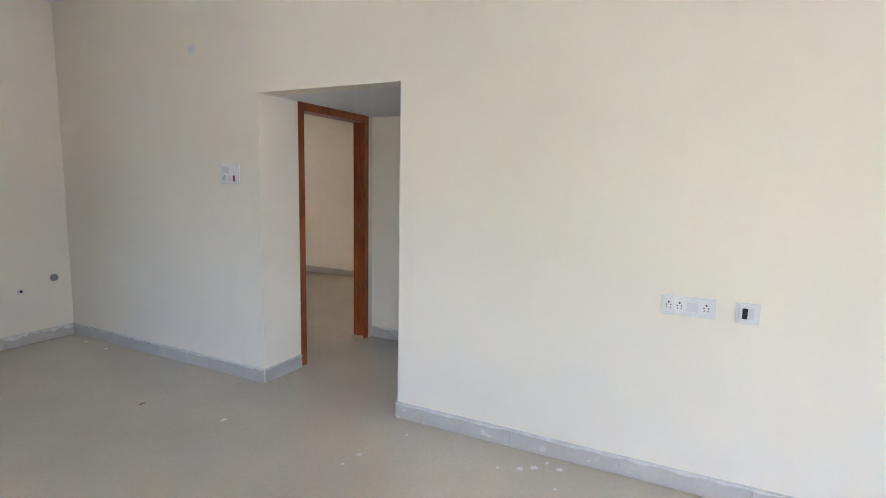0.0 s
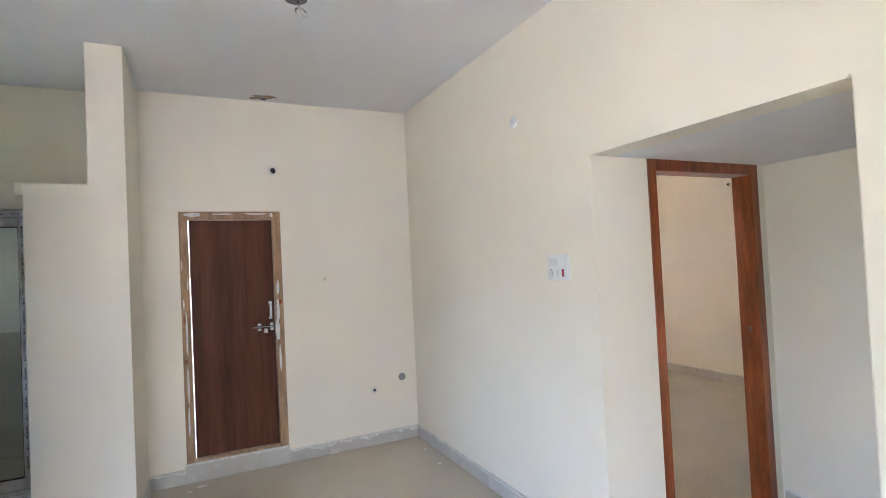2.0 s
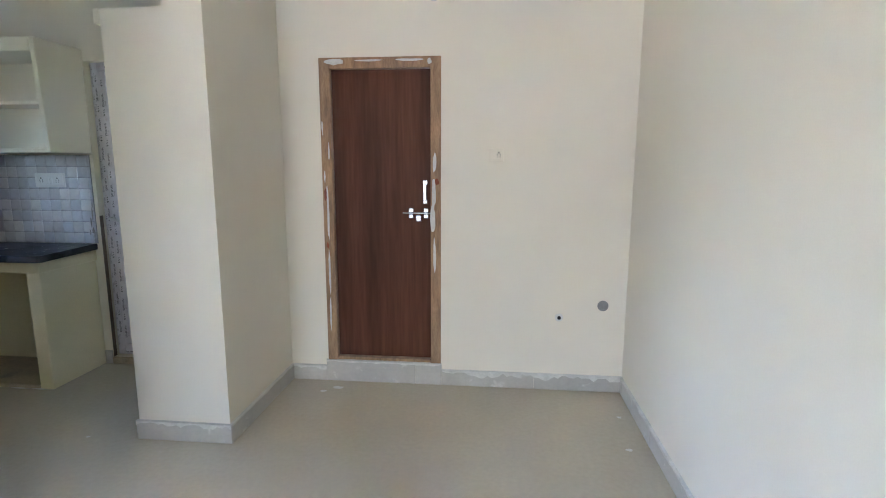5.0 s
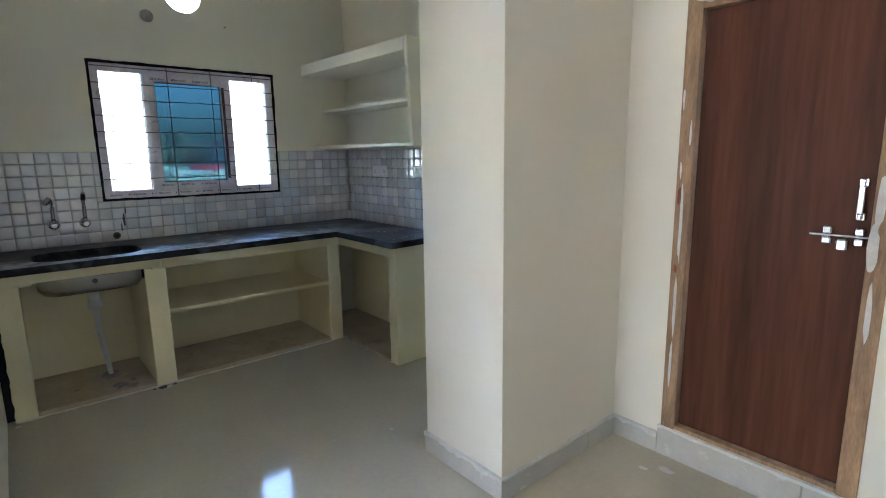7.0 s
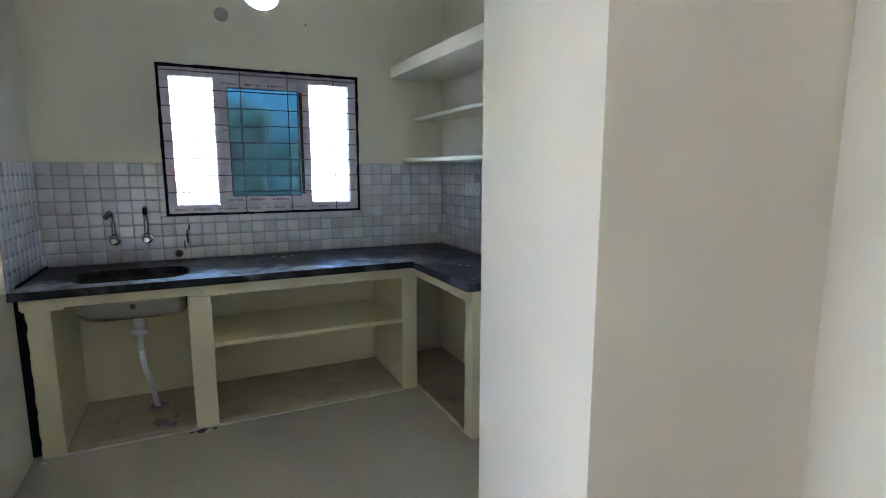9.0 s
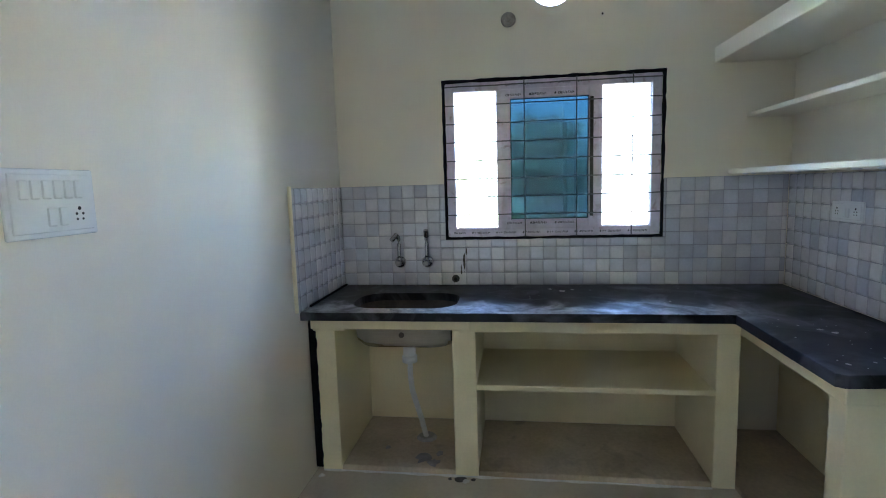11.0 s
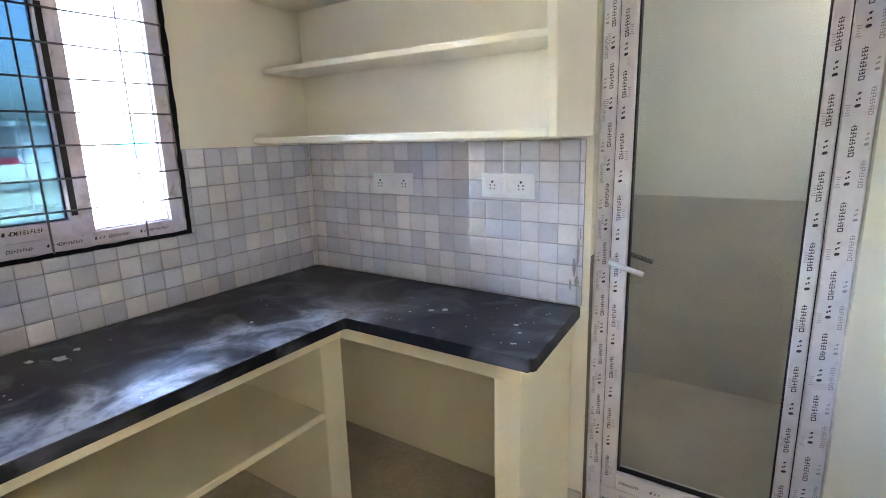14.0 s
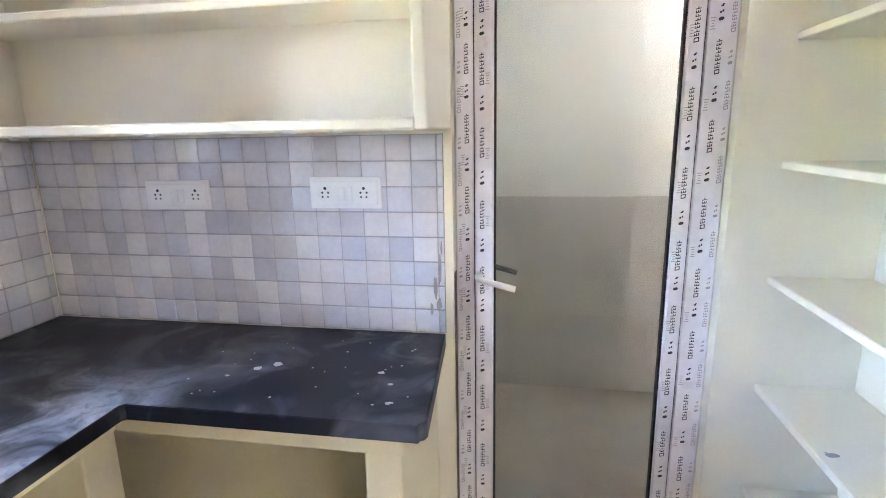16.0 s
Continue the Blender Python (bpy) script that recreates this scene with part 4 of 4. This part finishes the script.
    t = thing(name, (-4.985, y, 1.03), label, "tap", "pair of wall taps")
    bm = bmesh.new()
    rod(bm, (-4.989, y, 1.03), (-4.982, y, 1.03), 0.036, 0.034, 28)
    rod(bm, (-4.982, y, 1.03), (-4.976, y, 1.03), 0.030, 0.020, 28)
    part("flange", bm, CHROME, t)
    bm = bmesh.new()
    rod(bm, (-4.978, y, 1.03), (-4.945, y, 1.03), 0.0165, n=18)
    rod(bm, (-4.963, y, 1.03), (-4.963, y, 1.062), 0.0155, 0.0135, 18)
    part("body", bm, CHROME, t)
    bm = bmesh.new()
    rod(bm, (-4.945, y, 1.03), (-4.938, y, 1.03), 0.013, n=16)
    rod(bm, (-4.938, y, 1.03), (-4.918, y, 1.03), 0.018, 0.015, 18)
    part("knob", bm, CHROME, t)
    pts = [Vector((-4.963, y, 1.05 + 0.0235 * i)) for i in range(6)] + [Vector((-4.963 + dx, y + dy, z)) for dx, dy, z in spout]
    part("spout", tube(bmesh.new(), pts, 0.0115, 14), CHROME, t, "", True)
    a = pts[-1]
    part("nozzle", rod(bmesh.new(), a - Vector(tip) * 0.3, a + Vector(tip), 0.016, 0.0145, 16), CHROME, t)
    return t


tap("tap", -2.075, [(0.002, -0.003, 1.186), (0.007, -0.009, 1.195), (0.014, -0.016, 1.194)], (0.020, -0.022, -0.026),
    "chrome wall tap with spout end turned down")
tap("tap", -1.905, [(0.002, 0.0, 1.186), (0.006, 0.001, 1.198)], (0.014, 0.001, 0.030), "chrome wall tap with spout end turned up")
hole = thing("pipe_stub", (-4.985, -1.735, 0.925), "dark plugged pipe stub in chipped tile", "pipe stub")
part("collar", rod(bmesh.new(), (-4.99, -1.735, 0.925), (-4.983, -1.735, 0.925), 0.026, 0.019, 9), CEMENT_D, hole)
part("plug", rod(bmesh.new(), (-4.985, -1.735, 0.925), (-4.972, -1.735, 0.925), 0.011, n=10), DARK, hole)


# ---- overhead shelves ----
over = thing("wall_shelf_unit", (-4.29, 0.0, 1.51), "cream plastered open wall shelf unit above the counter", "wall shelf")
bm = boxes((-4.998, -3.606, -0.293, 0.118, 2.103, 2.188))
for v in bm.verts:
    if v.co.x > -4 and v.co.y < 0:
        v.co.y = -0.248
bmesh.ops.bevel(bm, geom=bm.edges[:], offset=0.006, segments=2, affect="EDGES", profile=0.5)
part("top_shelf", bm, KITCHEN, over, "thick white-edged top slab")
part("middle_shelf", boxes((-4.998, -3.606, -0.118, 0.118, 1.808, 1.832), bevel=0.004), KITCHEN, over)
part("bottom_shelf", boxes((-4.998, -3.606, -0.203, 0.118, 1.506, 1.534), bevel=0.005), KITCHEN, over)
bm = bmesh.new()
prof = [(0.118, 1.506), (-0.212, 1.506), (-0.218, 1.55), (-0.247, 2.10), (-0.248, 2.188), (0.118, 2.188)]
f0 = bm.faces.new([bm.verts.new((-3.606, y, z)) for y, z in prof])
r = bmesh.ops.extrude_face_region(bm, geom=[f0])
for v in r["geom"]:
    if isinstance(v, bmesh.types.BMVert):
        v.co.x = -3.574
bmesh.ops.bevel(bm, geom=bm.edges[:], offset=0.006, segments=2, affect="EDGES", profile=0.5)
part("end_panel", bm, KITCHEN, over)
for x, y, w in ((-4.80, -0.19, 0.03), (-4.70, -0.195, 0.012), (-3.92, -0.19, 0.028), (-3.80, -0.185, 0.018), (-4.3, -0.19, 0.015)):
    bm = bmesh.new()
    bmesh.ops.create_icosphere(bm, subdivisions=2, radius=1, matrix=Matrix.Translation((x, y, 1.505)) @ Matrix.Diagonal((w, 0.012, 0.007, 1)))
    part("plaster_drip", bm, PLASTER, over, "hardened plaster drip", True)

# ---- tall shelf unit beside the glazed door ----
tall = thing("tall_shelf_unit", (-2.53, -0.36, 0), "tall cream plastered open shelf unit against the partition", "shelf unit")
part("back_panel", boxes((-2.4365, -2.3665, -0.654, 0.118, 0.0, 2.084)), KITCHEN, tall)
part("top_slab", boxes((-2.712, -2.3665, -0.654, 0.118, 2.085, 2.152), (-2.712, -2.6745, -0.838, -0.656, 2.085, 2.1515), bevel=0.004, seg=2), KITCHEN, tall)
for z in (1.726, 1.408, 1.095, 0.772, 0.437):
    part("shelf", boxes((-2.697, -2.4385, -0.654, 0.118, z - 0.020, z), bevel=0.003), KITCHEN, tall)
for i, (x, y, r) in enumerate(((-2.665, -0.22, 0.014),)):
    part("stain", splash(40 + i, x, y, r, 0.7725, 12, 0.002), CEMENT, tall, "small grey stain on a shelf")


# ---- switches and sockets ----
def plate(name, axis, plane, out, u0, u1, z0, z1, label, items, group="", face=None):
    """White modular plate: frame, raised inner plate and modules (kind, u fraction, z fraction)."""
    t = thing(name, (plane, (u0 + u1) / 2, z0) if axis == "x" else ((u0 + u1) / 2, plane, z0), label, "switch plate" if "switch" in name else "socket plate", group)
    def B(ua, ub, za, zb, d0, d1, bevel=0.0):
        lo, hi = sorted((plane + out * d0, plane + out * d1))
        return (lo, hi, ua, ub, za, zb) if axis == "x" else (ua, ub, lo, hi, za, zb)
    part("frame", boxes(B(u0, u1, z0, z1, 0.0, 0.010), bevel=0.004, seg=2), face or SWITCH, t)
    part("inner_plate", boxes(B(u0 + 0.012, u1 - 0.012, z0 + 0.012, z1 - 0.012, 0.008, 0.0125), bevel=0.002), face or SWITCH, t)
    W, Z = u1 - u0, z1 - z0
    for kind, fu, fz, wd, ht in items:
        c, z = u0 + fu * W, z0 + fz * Z
        if kind == "switch":
            part("rocker", boxes(B(c - wd / 2, c + wd / 2, z - ht / 2, z + ht / 2, 0.011, 0.017), bevel=0.003), SWITCH, t)
        elif kind == "red":
            part("indicator", boxes(B(c - wd / 2, c + wd / 2, z - ht / 2, z + ht / 2, 0.011, 0.0155), bevel=0.0015), RED, t, "red switch")
        elif kind == "grey":
            part("module", boxes(B(c - wd / 2, c + wd / 2, z - ht / 2, z + ht / 2, 0.011, 0.015), bevel=0.002), SWITCH_G, t)
        elif kind == "dark":
            part("empty_slot", boxes(B(c - wd / 2, c + wd / 2, z - ht / 2, z + ht / 2, 0.011, 0.0135)), DARK, t, "dark empty slot")
        elif kind == "socket":
            bm = bmesh.new()
            for du, dz, r in ((0, 0.014, 0.0048), (-0.0095, 0.001, 0.0034), (0.0095, 0.001, 0.0034), (-0.0085, -0.012, 0.003), (0.0085, -0.012, 0.003)):
                a = B(c + du, c + du, z + dz, z + dz, 0.0122, 0.0131)
                p0_, p1_ = ((a[0], a[2], a[4]), (a[1], a[2], a[4])) if axis == "x" else ((a[0], a[2], a[4]), (a[0], a[3], a[4]))
                rod(bm, p0_, p1_, r, n=10)
            part("socket_holes", bm, DARK, t, "dark socket holes")
    return t


plate("socket_plate", "y", 0.109, -1, -4.573, -4.347, 1.272, 1.366, "white double socket plate on tiled wall", [("socket", 0.2, 0.5, 0, 0), ("switch", 0.47, 0.46, 0.022, 0.044), ("switch", 0.57, 0.46, 0.022, 0.044), ("socket", 0.79, 0.5, 0, 0)], "kitchen sockets")
plate("socket_plate", "y", 0.109, -1, -4.008, -3.783, 1.278, 1.374, "white double socket plate on tiled wall", [("socket", 0.22, 0.5, 0, 0), ("switch", 0.45, 0.46, 0.022, 0.044), ("switch", 0.56, 0.46, 0.022, 0.044), ("socket", 0.76, 0.5, 0, 0)], "kitchen sockets")
plate("switch_board", "y", -2.44, 1, -3.10, -2.86, 1.395, 1.552, "white two-row switch board on kitchen wall", [("switch", f, 0.70, 0.024, 0.044) for f in (0.22, 0.34, 0.46, 0.58, 0.70, 0.82)] + [("socket", 0.22, 0.32, 0, 0), ("switch", 0.42, 0.3, 0.024, 0.044), ("switch", 0.55, 0.3, 0.024, 0.044)])
plate("switch_board", "x", 0.0, -1, -2.264, -2.075, 1.462, 1.604, "white switch board with one red switch in hall", [("grey", 0.7, 0.7, 0.07, 0.045), ("switch", 0.3, 0.7, 0.05, 0.045), ("red", 0.26, 0.28, 0.018, 0.042), ("grey", 0.5, 0.28, 0.022, 0.042), ("socket", 0.78, 0.3, 0, 0)])
plate("socket_plate", "x", 0.0, -1, -5.366, -5.125, 0.888, 0.985, "white three-gang socket plate on hall wall", [("socket", 0.18, 0.5, 0, 0), ("grey", 0.42, 0.5, 0.05, 0.045), ("socket", 0.66, 0.5, 0, 0), ("socket", 0.86, 0.5, 0, 0)])
plate("socket_plate", "x", 0.0, -1, -5.54, -5.445, 0.885, 0.982, "white socket plate with a dark empty slot", [("dark", 0.62, 0.5, 0.022, 0.05), ("grey", 0.35, 0.5, 0.02, 0.05)])
plate("socket_plate", "y", 0.0, -1, -0.865, -0.775, 1.455, 1.535, "small cream socket plate on the niche wall", [("socket", 0.65, 0.5, 0, 0)], face=PAINT)


def round_box(name, axis, plane, out, u, z, r, label, centre, rim):
    t = thing(name, (plane, u, z) if axis == "x" else (u, plane, z), label, "junction box")
    P = lambda d: (plane + out * d, u, z) if axis == "x" else (u, plane + out * d, z)
    part("rim", rod(bmesh.new(), P(0.0), P(0.008), r, r * 0.92, 24), rim, t)
    part("core", rod(bmesh.new(), P(0.006), P(0.012), r * 0.45, n=16), centre, t)
    return t


lampholder = thing("lamp_holder", (-1.204, 0, 2.424), "white angled bulb holder with black socket", "lamp holder")
part("rose", rod(bmesh.new(), (-1.204, 0, 2.424), (-1.204, -0.014, 2.424), 0.036, 0.034, 24), SWITCH, lampholder)
part("socket", rod(bmesh.new(), (-1.204, -0.012, 2.424), (-1.204, -0.045, 2.408), 0.021, 0.018, 18), DARK, lampholder, "black bulb socket")
round_box("junction_box", "x", 0.0, -1, -1.802, 2.442, 0.038, "plain white round lamp point on long wall", SWITCH_G, SWITCH)
round_box("junction_box", "x", -5.0, 1, -1.399, 2.41, 0.042, "dusty grey round lamp point above the window", DUSTY, DUSTY)
round_box("junction_box", "x", -5.0, 1, -0.883, 2.403, 0.012, "small wire hole above the window", DARK, PAINT)
round_box("junction_box", "y", -2.44, 1, -3.94, 2.41, 0.042, "grey round lamp point on kitchen side wall", DUSTY, DUSTY)
round_box("pipe_outlet", "y", 0.0, -1, -0.408, 0.482, 0.026, "white pipe outlet with dark mouth in wall", DARK, PVC)
round_box("pipe_outlet", "y", 0.0, -1, -0.14, 0.565, 0.034, "cement-filled pipe outlet in niche wall", CEMENT, CEMENT)
round_box("pipe_outlet", "x", 3.87, -1, -0.72, 2.30, 0.035, "dark conduit mouth in bedroom wall", DARK, DARK)

round_box("junction_box", "x", 3.87, -1, -0.49, 2.34, 0.022, "small wire hole in bedroom wall", DARK, DUSTY)

hook = thing("fan_hook", (-1.30, -1.79, 3.0), "dark ceiling fan box with hanging wire hook", "fan hook")
part("box", rod(bmesh.new(), (-1.30, -1.79, 3.0), (-1.30, -1.79, 2.985), 0.062, 0.058, 24), IRON, hook)
bm = bmesh.new()
tube(bm, [(-1.29, -1.79, 2.985), (-1.285, -1.78, 2.95), *arc((-1.272, -1.78, 2.925), (0, 0.5, 0.86), (0.9, 0.3, 0), 0.034, 2.6, -2.6, 12)], 0.0055, 8)
part("hook", bm, STEEL, hook, "", True)

patch = thing("ceiling_hole", (-1.275, -0.11, 3.0), "broken plaster hole with exposed brown wood in ceiling", "ceiling hole")
for i, (dx, dy, w, m_) in enumerate(((0, 0, 0.075, CEMENT), (0.045, -0.02, 0.05, TEAK), (-0.05, 0.02, 0.045, TEAK), (0.01, 0.03, 0.03, DARK), (0.085, -0.04, 0.025, CEMENT))):
    bm = splash(60 + i, -1.275 + dx, -0.11 + dy, w, 0, 12, -0.006)
    for v in bm.verts:
        v.co.z += 2.9985 - 0.0012 * i
    part("chipped_edge", bm, m_, patch)


# ---- bits on the floor ----
tagged(mesh_ob("leaf_scrap", splash(71, -0.67, -2.034, 0.022, 0.0005, 9, 0.008), TEAK), "small brown dry leaf scrap on the floor", "leaf scrap")
for i, (x, y, r) in enumerate(((-0.567, -2.693, 0.02), (-0.175, -3.791, 0.011), (-0.499, -3.675, 0.016), (-0.205, -4.507, 0.02), (-0.158, -4.57, 0.024), (-0.114, -4.696, 0.02),
                               (-0.622, -3.654, 0.012), (-0.25, -4.40, 0.012), (-0.08, -4.62, 0.012), (-0.30, -4.72, 0.01), (-1.9, -0.18, 0.018), (-1.82, -0.12, 0.03),
                               (-2.962, -0.86, 0.012), (-0.09, -0.35, 0.014), (-0.12, -0.7, 0.016))):
    tagged(mesh_ob("paint_splash", splash(80 + i, x, y, r, 0.0004, 11, 0.0012), PLASTER), "dried white paint splash on the floor tiles", "paint splash", "paint splashes on the floor")

# ---- outside the kitchen window ----
G = -6.2
tagged(mesh_ob("ground", boxes((-900, 900, -900, 900, G - 0.5, G)), EARTH), "dry earth and scrub around the house", "ground", kind="structure")


def crown_mesh(name, rng, centres, count, size, m, droop=0.0):
    """Many small leaf blades spread in uneven clumps."""
    vs, fs = [], []
    for _ in range(count):
        c, r = rng.choice(centres)
        d = Vector((rng.gauss(0, 1), rng.gauss(0, 1), rng.gauss(0, 0.8)))
        p_ = Vector(c) + d * r * 0.55
        a = Vector((rng.uniform(-1, 1), rng.uniform(-1, 1), rng.uniform(-1, 0.6) - droop)).normalized()
        b = a.cross(Vector((rng.uniform(-1, 1), rng.uniform(-1, 1), rng.uniform(-1, 1)))).normalized()
        s_ = size * rng.uniform(0.6, 1.4)
        k = len(vs)
        vs += [p_ - a * s_, p_ + b * s_ * 0.3, p_ + a * s_, p_ - b * s_ * 0.3]
        fs.append((k, k + 1, k + 2, k + 3))
    me = bpy.data.meshes.new(name)
    me.from_pydata(vs, [], fs)
    me.materials.append(m)
    return me


def tree(x, y, top, spread, m, seed, count=2600, size=0.09, droop=0.0, label="leafy green tree behind the house", low=0.45, clumps=16):
    rng = random.Random(seed)
    t = thing("tree", (x, y, G), label, "tree", "trees outside the window")
    h = top - G
    bm = bmesh.new()
    pts = [(x + rng.uniform(-0.15, 0.15) * i, y + rng.uniform(-0.15, 0.15) * i, G + h * 0.85 * i / 5) for i in range(6)]
    for i, (a, b) in enumerate(zip(pts, pts[1:])):
        rod(bm, a, b, 0.16 * (1 - i / 6) * h / 8, 0.16 * (1 - (i + 1) / 6) * h / 8, 8)
    centres = []
    for i in range(clumps):
        f = rng.uniform(low, 0.97)
        w = spread * (1.1 - abs(f - 0.68) * 1.4) * rng.uniform(0.35, 1)
        a = rng.uniform(0, math.tau)
        c = (x + w * math.cos(a), y + w * math.sin(a), G + h * f)
        q = pts[min(4, int(f * 5))]
        rod(bm, q, c, 0.035 * h / 8, 0.012 * h / 8, 6)
        centres.append((c, spread * rng.uniform(0.22, 0.42)))
    part("trunk", bm, BARK, t, "grey-brown trunk and limbs")
    ob = new("crown", crown_mesh("crown", rng, centres, count, size, m, droop))
    ob.parent = t
    ob.matrix_parent_inverse = t.matrix_world.inverted()
    return t


tree(-21.5, -0.3, 4.3, 1.7, LEAF_F, 3, 26000, 0.07, 0.0, "tall green tree, haze painted into its leaves, beyond the compound wall", 0.35, 46)
tree(-8.9, -1.95, 1.35, 0.9, LEAF_A, 5, 6500, 0.042, 0.0, "fresh light green leafy tree below the window")
tree(-15.5, -3.6, 3.9, 1.7, LEAF_A, 7, 3400, 0.11, 0.9, "tall drooping pale green tree")
tree(-19.0, -6.5, 3.2, 2.2, LEAF_A, 8, 3000, 0.13, 0.6, "tall drooping pale green tree")
tree(-17.0, 9.0, 3.0, 1.6, LEAF_A, 9, 2400, 0.12, 0.5, "tall drooping pale green tree")
rng2 = random.Random(12)
for i in range(22):
    yy = -34 + i * 4.4 + rng2.uniform(-1.5, 1.5)
    tree(-58 + rng2.uniform(-6, 6), yy, rng2.uniform(2.4, 5.2), rng2.uniform(2.6, 4.0), LEAF_F, 30 + i, 1100, 0.34, 0.0, "far green tree in the tree line, haze painted into its leaves", 0.3)


def house(x0, x1, y0, y1, top, label, m, windows=()):
    t = thing("house", ((x0 + x1) / 2, (y0 + y1) / 2, G), label, "house", "houses outside the window")
    part("wall", boxes((x0, x1, y0, y1, G, top - 0.7), bevel=0.03), m, t)
    r = part("roof", boxes((x0 - 0.15, x1 + 0.15, y0 - 0.15, y1 + 0.15, top - 0.7, top - 0.55), bevel=0.02), CONCRETE, t, "flat concrete roof slab")
    w = 0.15
    part("parapet", boxes((x0, x1, y0, y0 + w, top - 0.55, top), (x0, x1, y1 - w, y1, top - 0.55, top), (x0, x0 + w, y0 + w, y1 - w, top - 0.55, top), (x1 - w, x1, y0 + w, y1 - w, top - 0.55, top), bevel=0.015), m, t)
    for ya, yb, za, zb in windows:
        wd = part("window", boxes((x1 + 0.003, x1 + 0.06, ya - 0.08, yb + 0.08, za - 0.08, zb + 0.08), bevel=0.01), CONCRETE, t)
        part("pane", boxes((x1 + 0.04, x1 + 0.07, ya, yb, za, zb)), GLASS_B, wd)
    return t


house(-30, -21, 2.2, 13, 1.05, "pale cream flat-roofed house with parapet", FACADE, [(3.4, 4.6, -2.6, -0.6), (6.5, 7.7, -2.4, -1.0), (9.5, 10.7, -2.4, -1.0)])
house(-44, -35, -2, 6, 0.4, "far grey flat-roofed house", CONCRETE, [(0, 1.2, -2.6, -1.2)])
house(-40, -31, 14, 24, 1.6, "far cream flat-roofed house", FACADE, [(16, 17.2, -2.2, -0.8)])
stair = tagged(mesh_ob("stair_head_room", boxes((-27.5, -25, 5.2, 7.2, 0.5, 2.2), (-27.8, -24.7, 4.9, 7.5, 2.2, 2.32), bevel=0.02), CONCRETE), "grey concrete stair room on the flat roof", "stair room")
tank = thing("water_tank", (-25.0, 9.0, 0.5), "blue plastic water tank on the flat roof", "water tank")
bm = bmesh.new()
rod(bm, (-25, 9, 0.9), (-25, 9, 2.0), 0.62, 0.6, 24)
rod(bm, (-25, 9, 2.0), (-25, 9, 2.2), 0.6, 0.25, 24)
part("drum", bm, BLUE, tank)
part("stand", boxes((-25.6, -25.5, 8.4, 8.5, 0.5, 0.9), (-24.5, -24.4, 8.4, 8.5, 0.5, 0.9), (-25.6, -25.5, 9.5, 9.6, 0.5, 0.9), (-24.5, -24.4, 9.5, 9.6, 0.5, 0.9), (-25.65, -24.35, 8.35, 9.65, 0.88, 0.92)), CONCRETE, tank)
for i in range(4):
    bm = bmesh.new()
    bmesh.ops.create_icosphere(bm, subdivisions=2, radius=1, matrix=Matrix.Translation((-21.3, 3.2 + i * 0.55, 1.1)) @ Matrix.Diagonal((0.2, 0.32, 0.16, 1)))
    for v in bm.verts:
        v.co += Vector((0, 0, 0.12)) * noise.noise(v.co * 5)
    tagged(mesh_ob("drying_cloth", bm, (CLOTH, CLOTH, SWITCH_G, SWITCH_G)[i]), ("red cloth drying over the roof parapet", "red cloth drying over the roof parapet", "grey cloth drying over the roof parapet", "grey cloth drying over the roof parapet")[i], "cloth", "cloths on the parapet")
wallc = tagged(mesh_ob("compound_wall", boxes((-14.2, -14.0, -12, 16, G, -1.6), (-14.25, -13.95, -12, 16, -1.6, -1.5), bevel=0.01), SWITCH_G), "whitewashed compound wall behind the house", "wall")

# ---- wall tiles ----
splashback("x", -5.0, 1, -2.432, 0.109, [(-1.789, -0.541, 1.162, 2.2)], "glazed grey and white square tiles under the window")
splashback("y", -2.44, 1, -4.988, -4.263, [], "glazed grey and white square tiles beside the sink")
splashback("y", 0.12, -1, -4.988, -3.597, [], "glossy grey and white square tiles behind the counter")
tagged(mesh_ob("trim_splashback", boxes((-4.263, -4.243, -2.44, -2.424, 0.89, 1.505), bevel=0.004), CREAM), "cream plaster edge beside the splashback", "trim", kind="structure")
bm = bmesh.new()
for i, (x, z, w, h) in enumerate(((-3.612, 1.09, 0.014, 0.13), (-3.626, 1.03, 0.018, 0.10), (-3.616, 0.98, 0.026, 0.05), (-3.640, 0.965, 0.012, 0.06), (-3.606, 1.16, 0.008, 0.06))):
    ragged_patch(bm, x - w / 2, x + w / 2, z - h / 2, z + h / 2, 0.1082, 50 + i, 16, 0.001)
tagged(mesh_ob("cement_smear", bm, CEMENT), "dry grey cement smear on the tiles", "cement smear")
bm = bmesh.new()
for i, (u, z, w, h) in enumerate(((-1.682, 1.03, 0.022, 0.16), (-1.70, 0.985, 0.016, 0.09), (-1.668, 1.09, 0.012, 0.06))):
    ragged_patch(bm, u - w / 2, u + w / 2, z - h / 2, z + h / 2, 0.0, 61 + i, 16, 0.001)
for v in bm.verts:
    v.co = Vector((-4.9885 - v.co.y, v.co.x, v.co.z))
tagged(mesh_ob("cement_smear", bm, CEMENT_D), "dark grey cement smear on the window tiles", "cement smear")
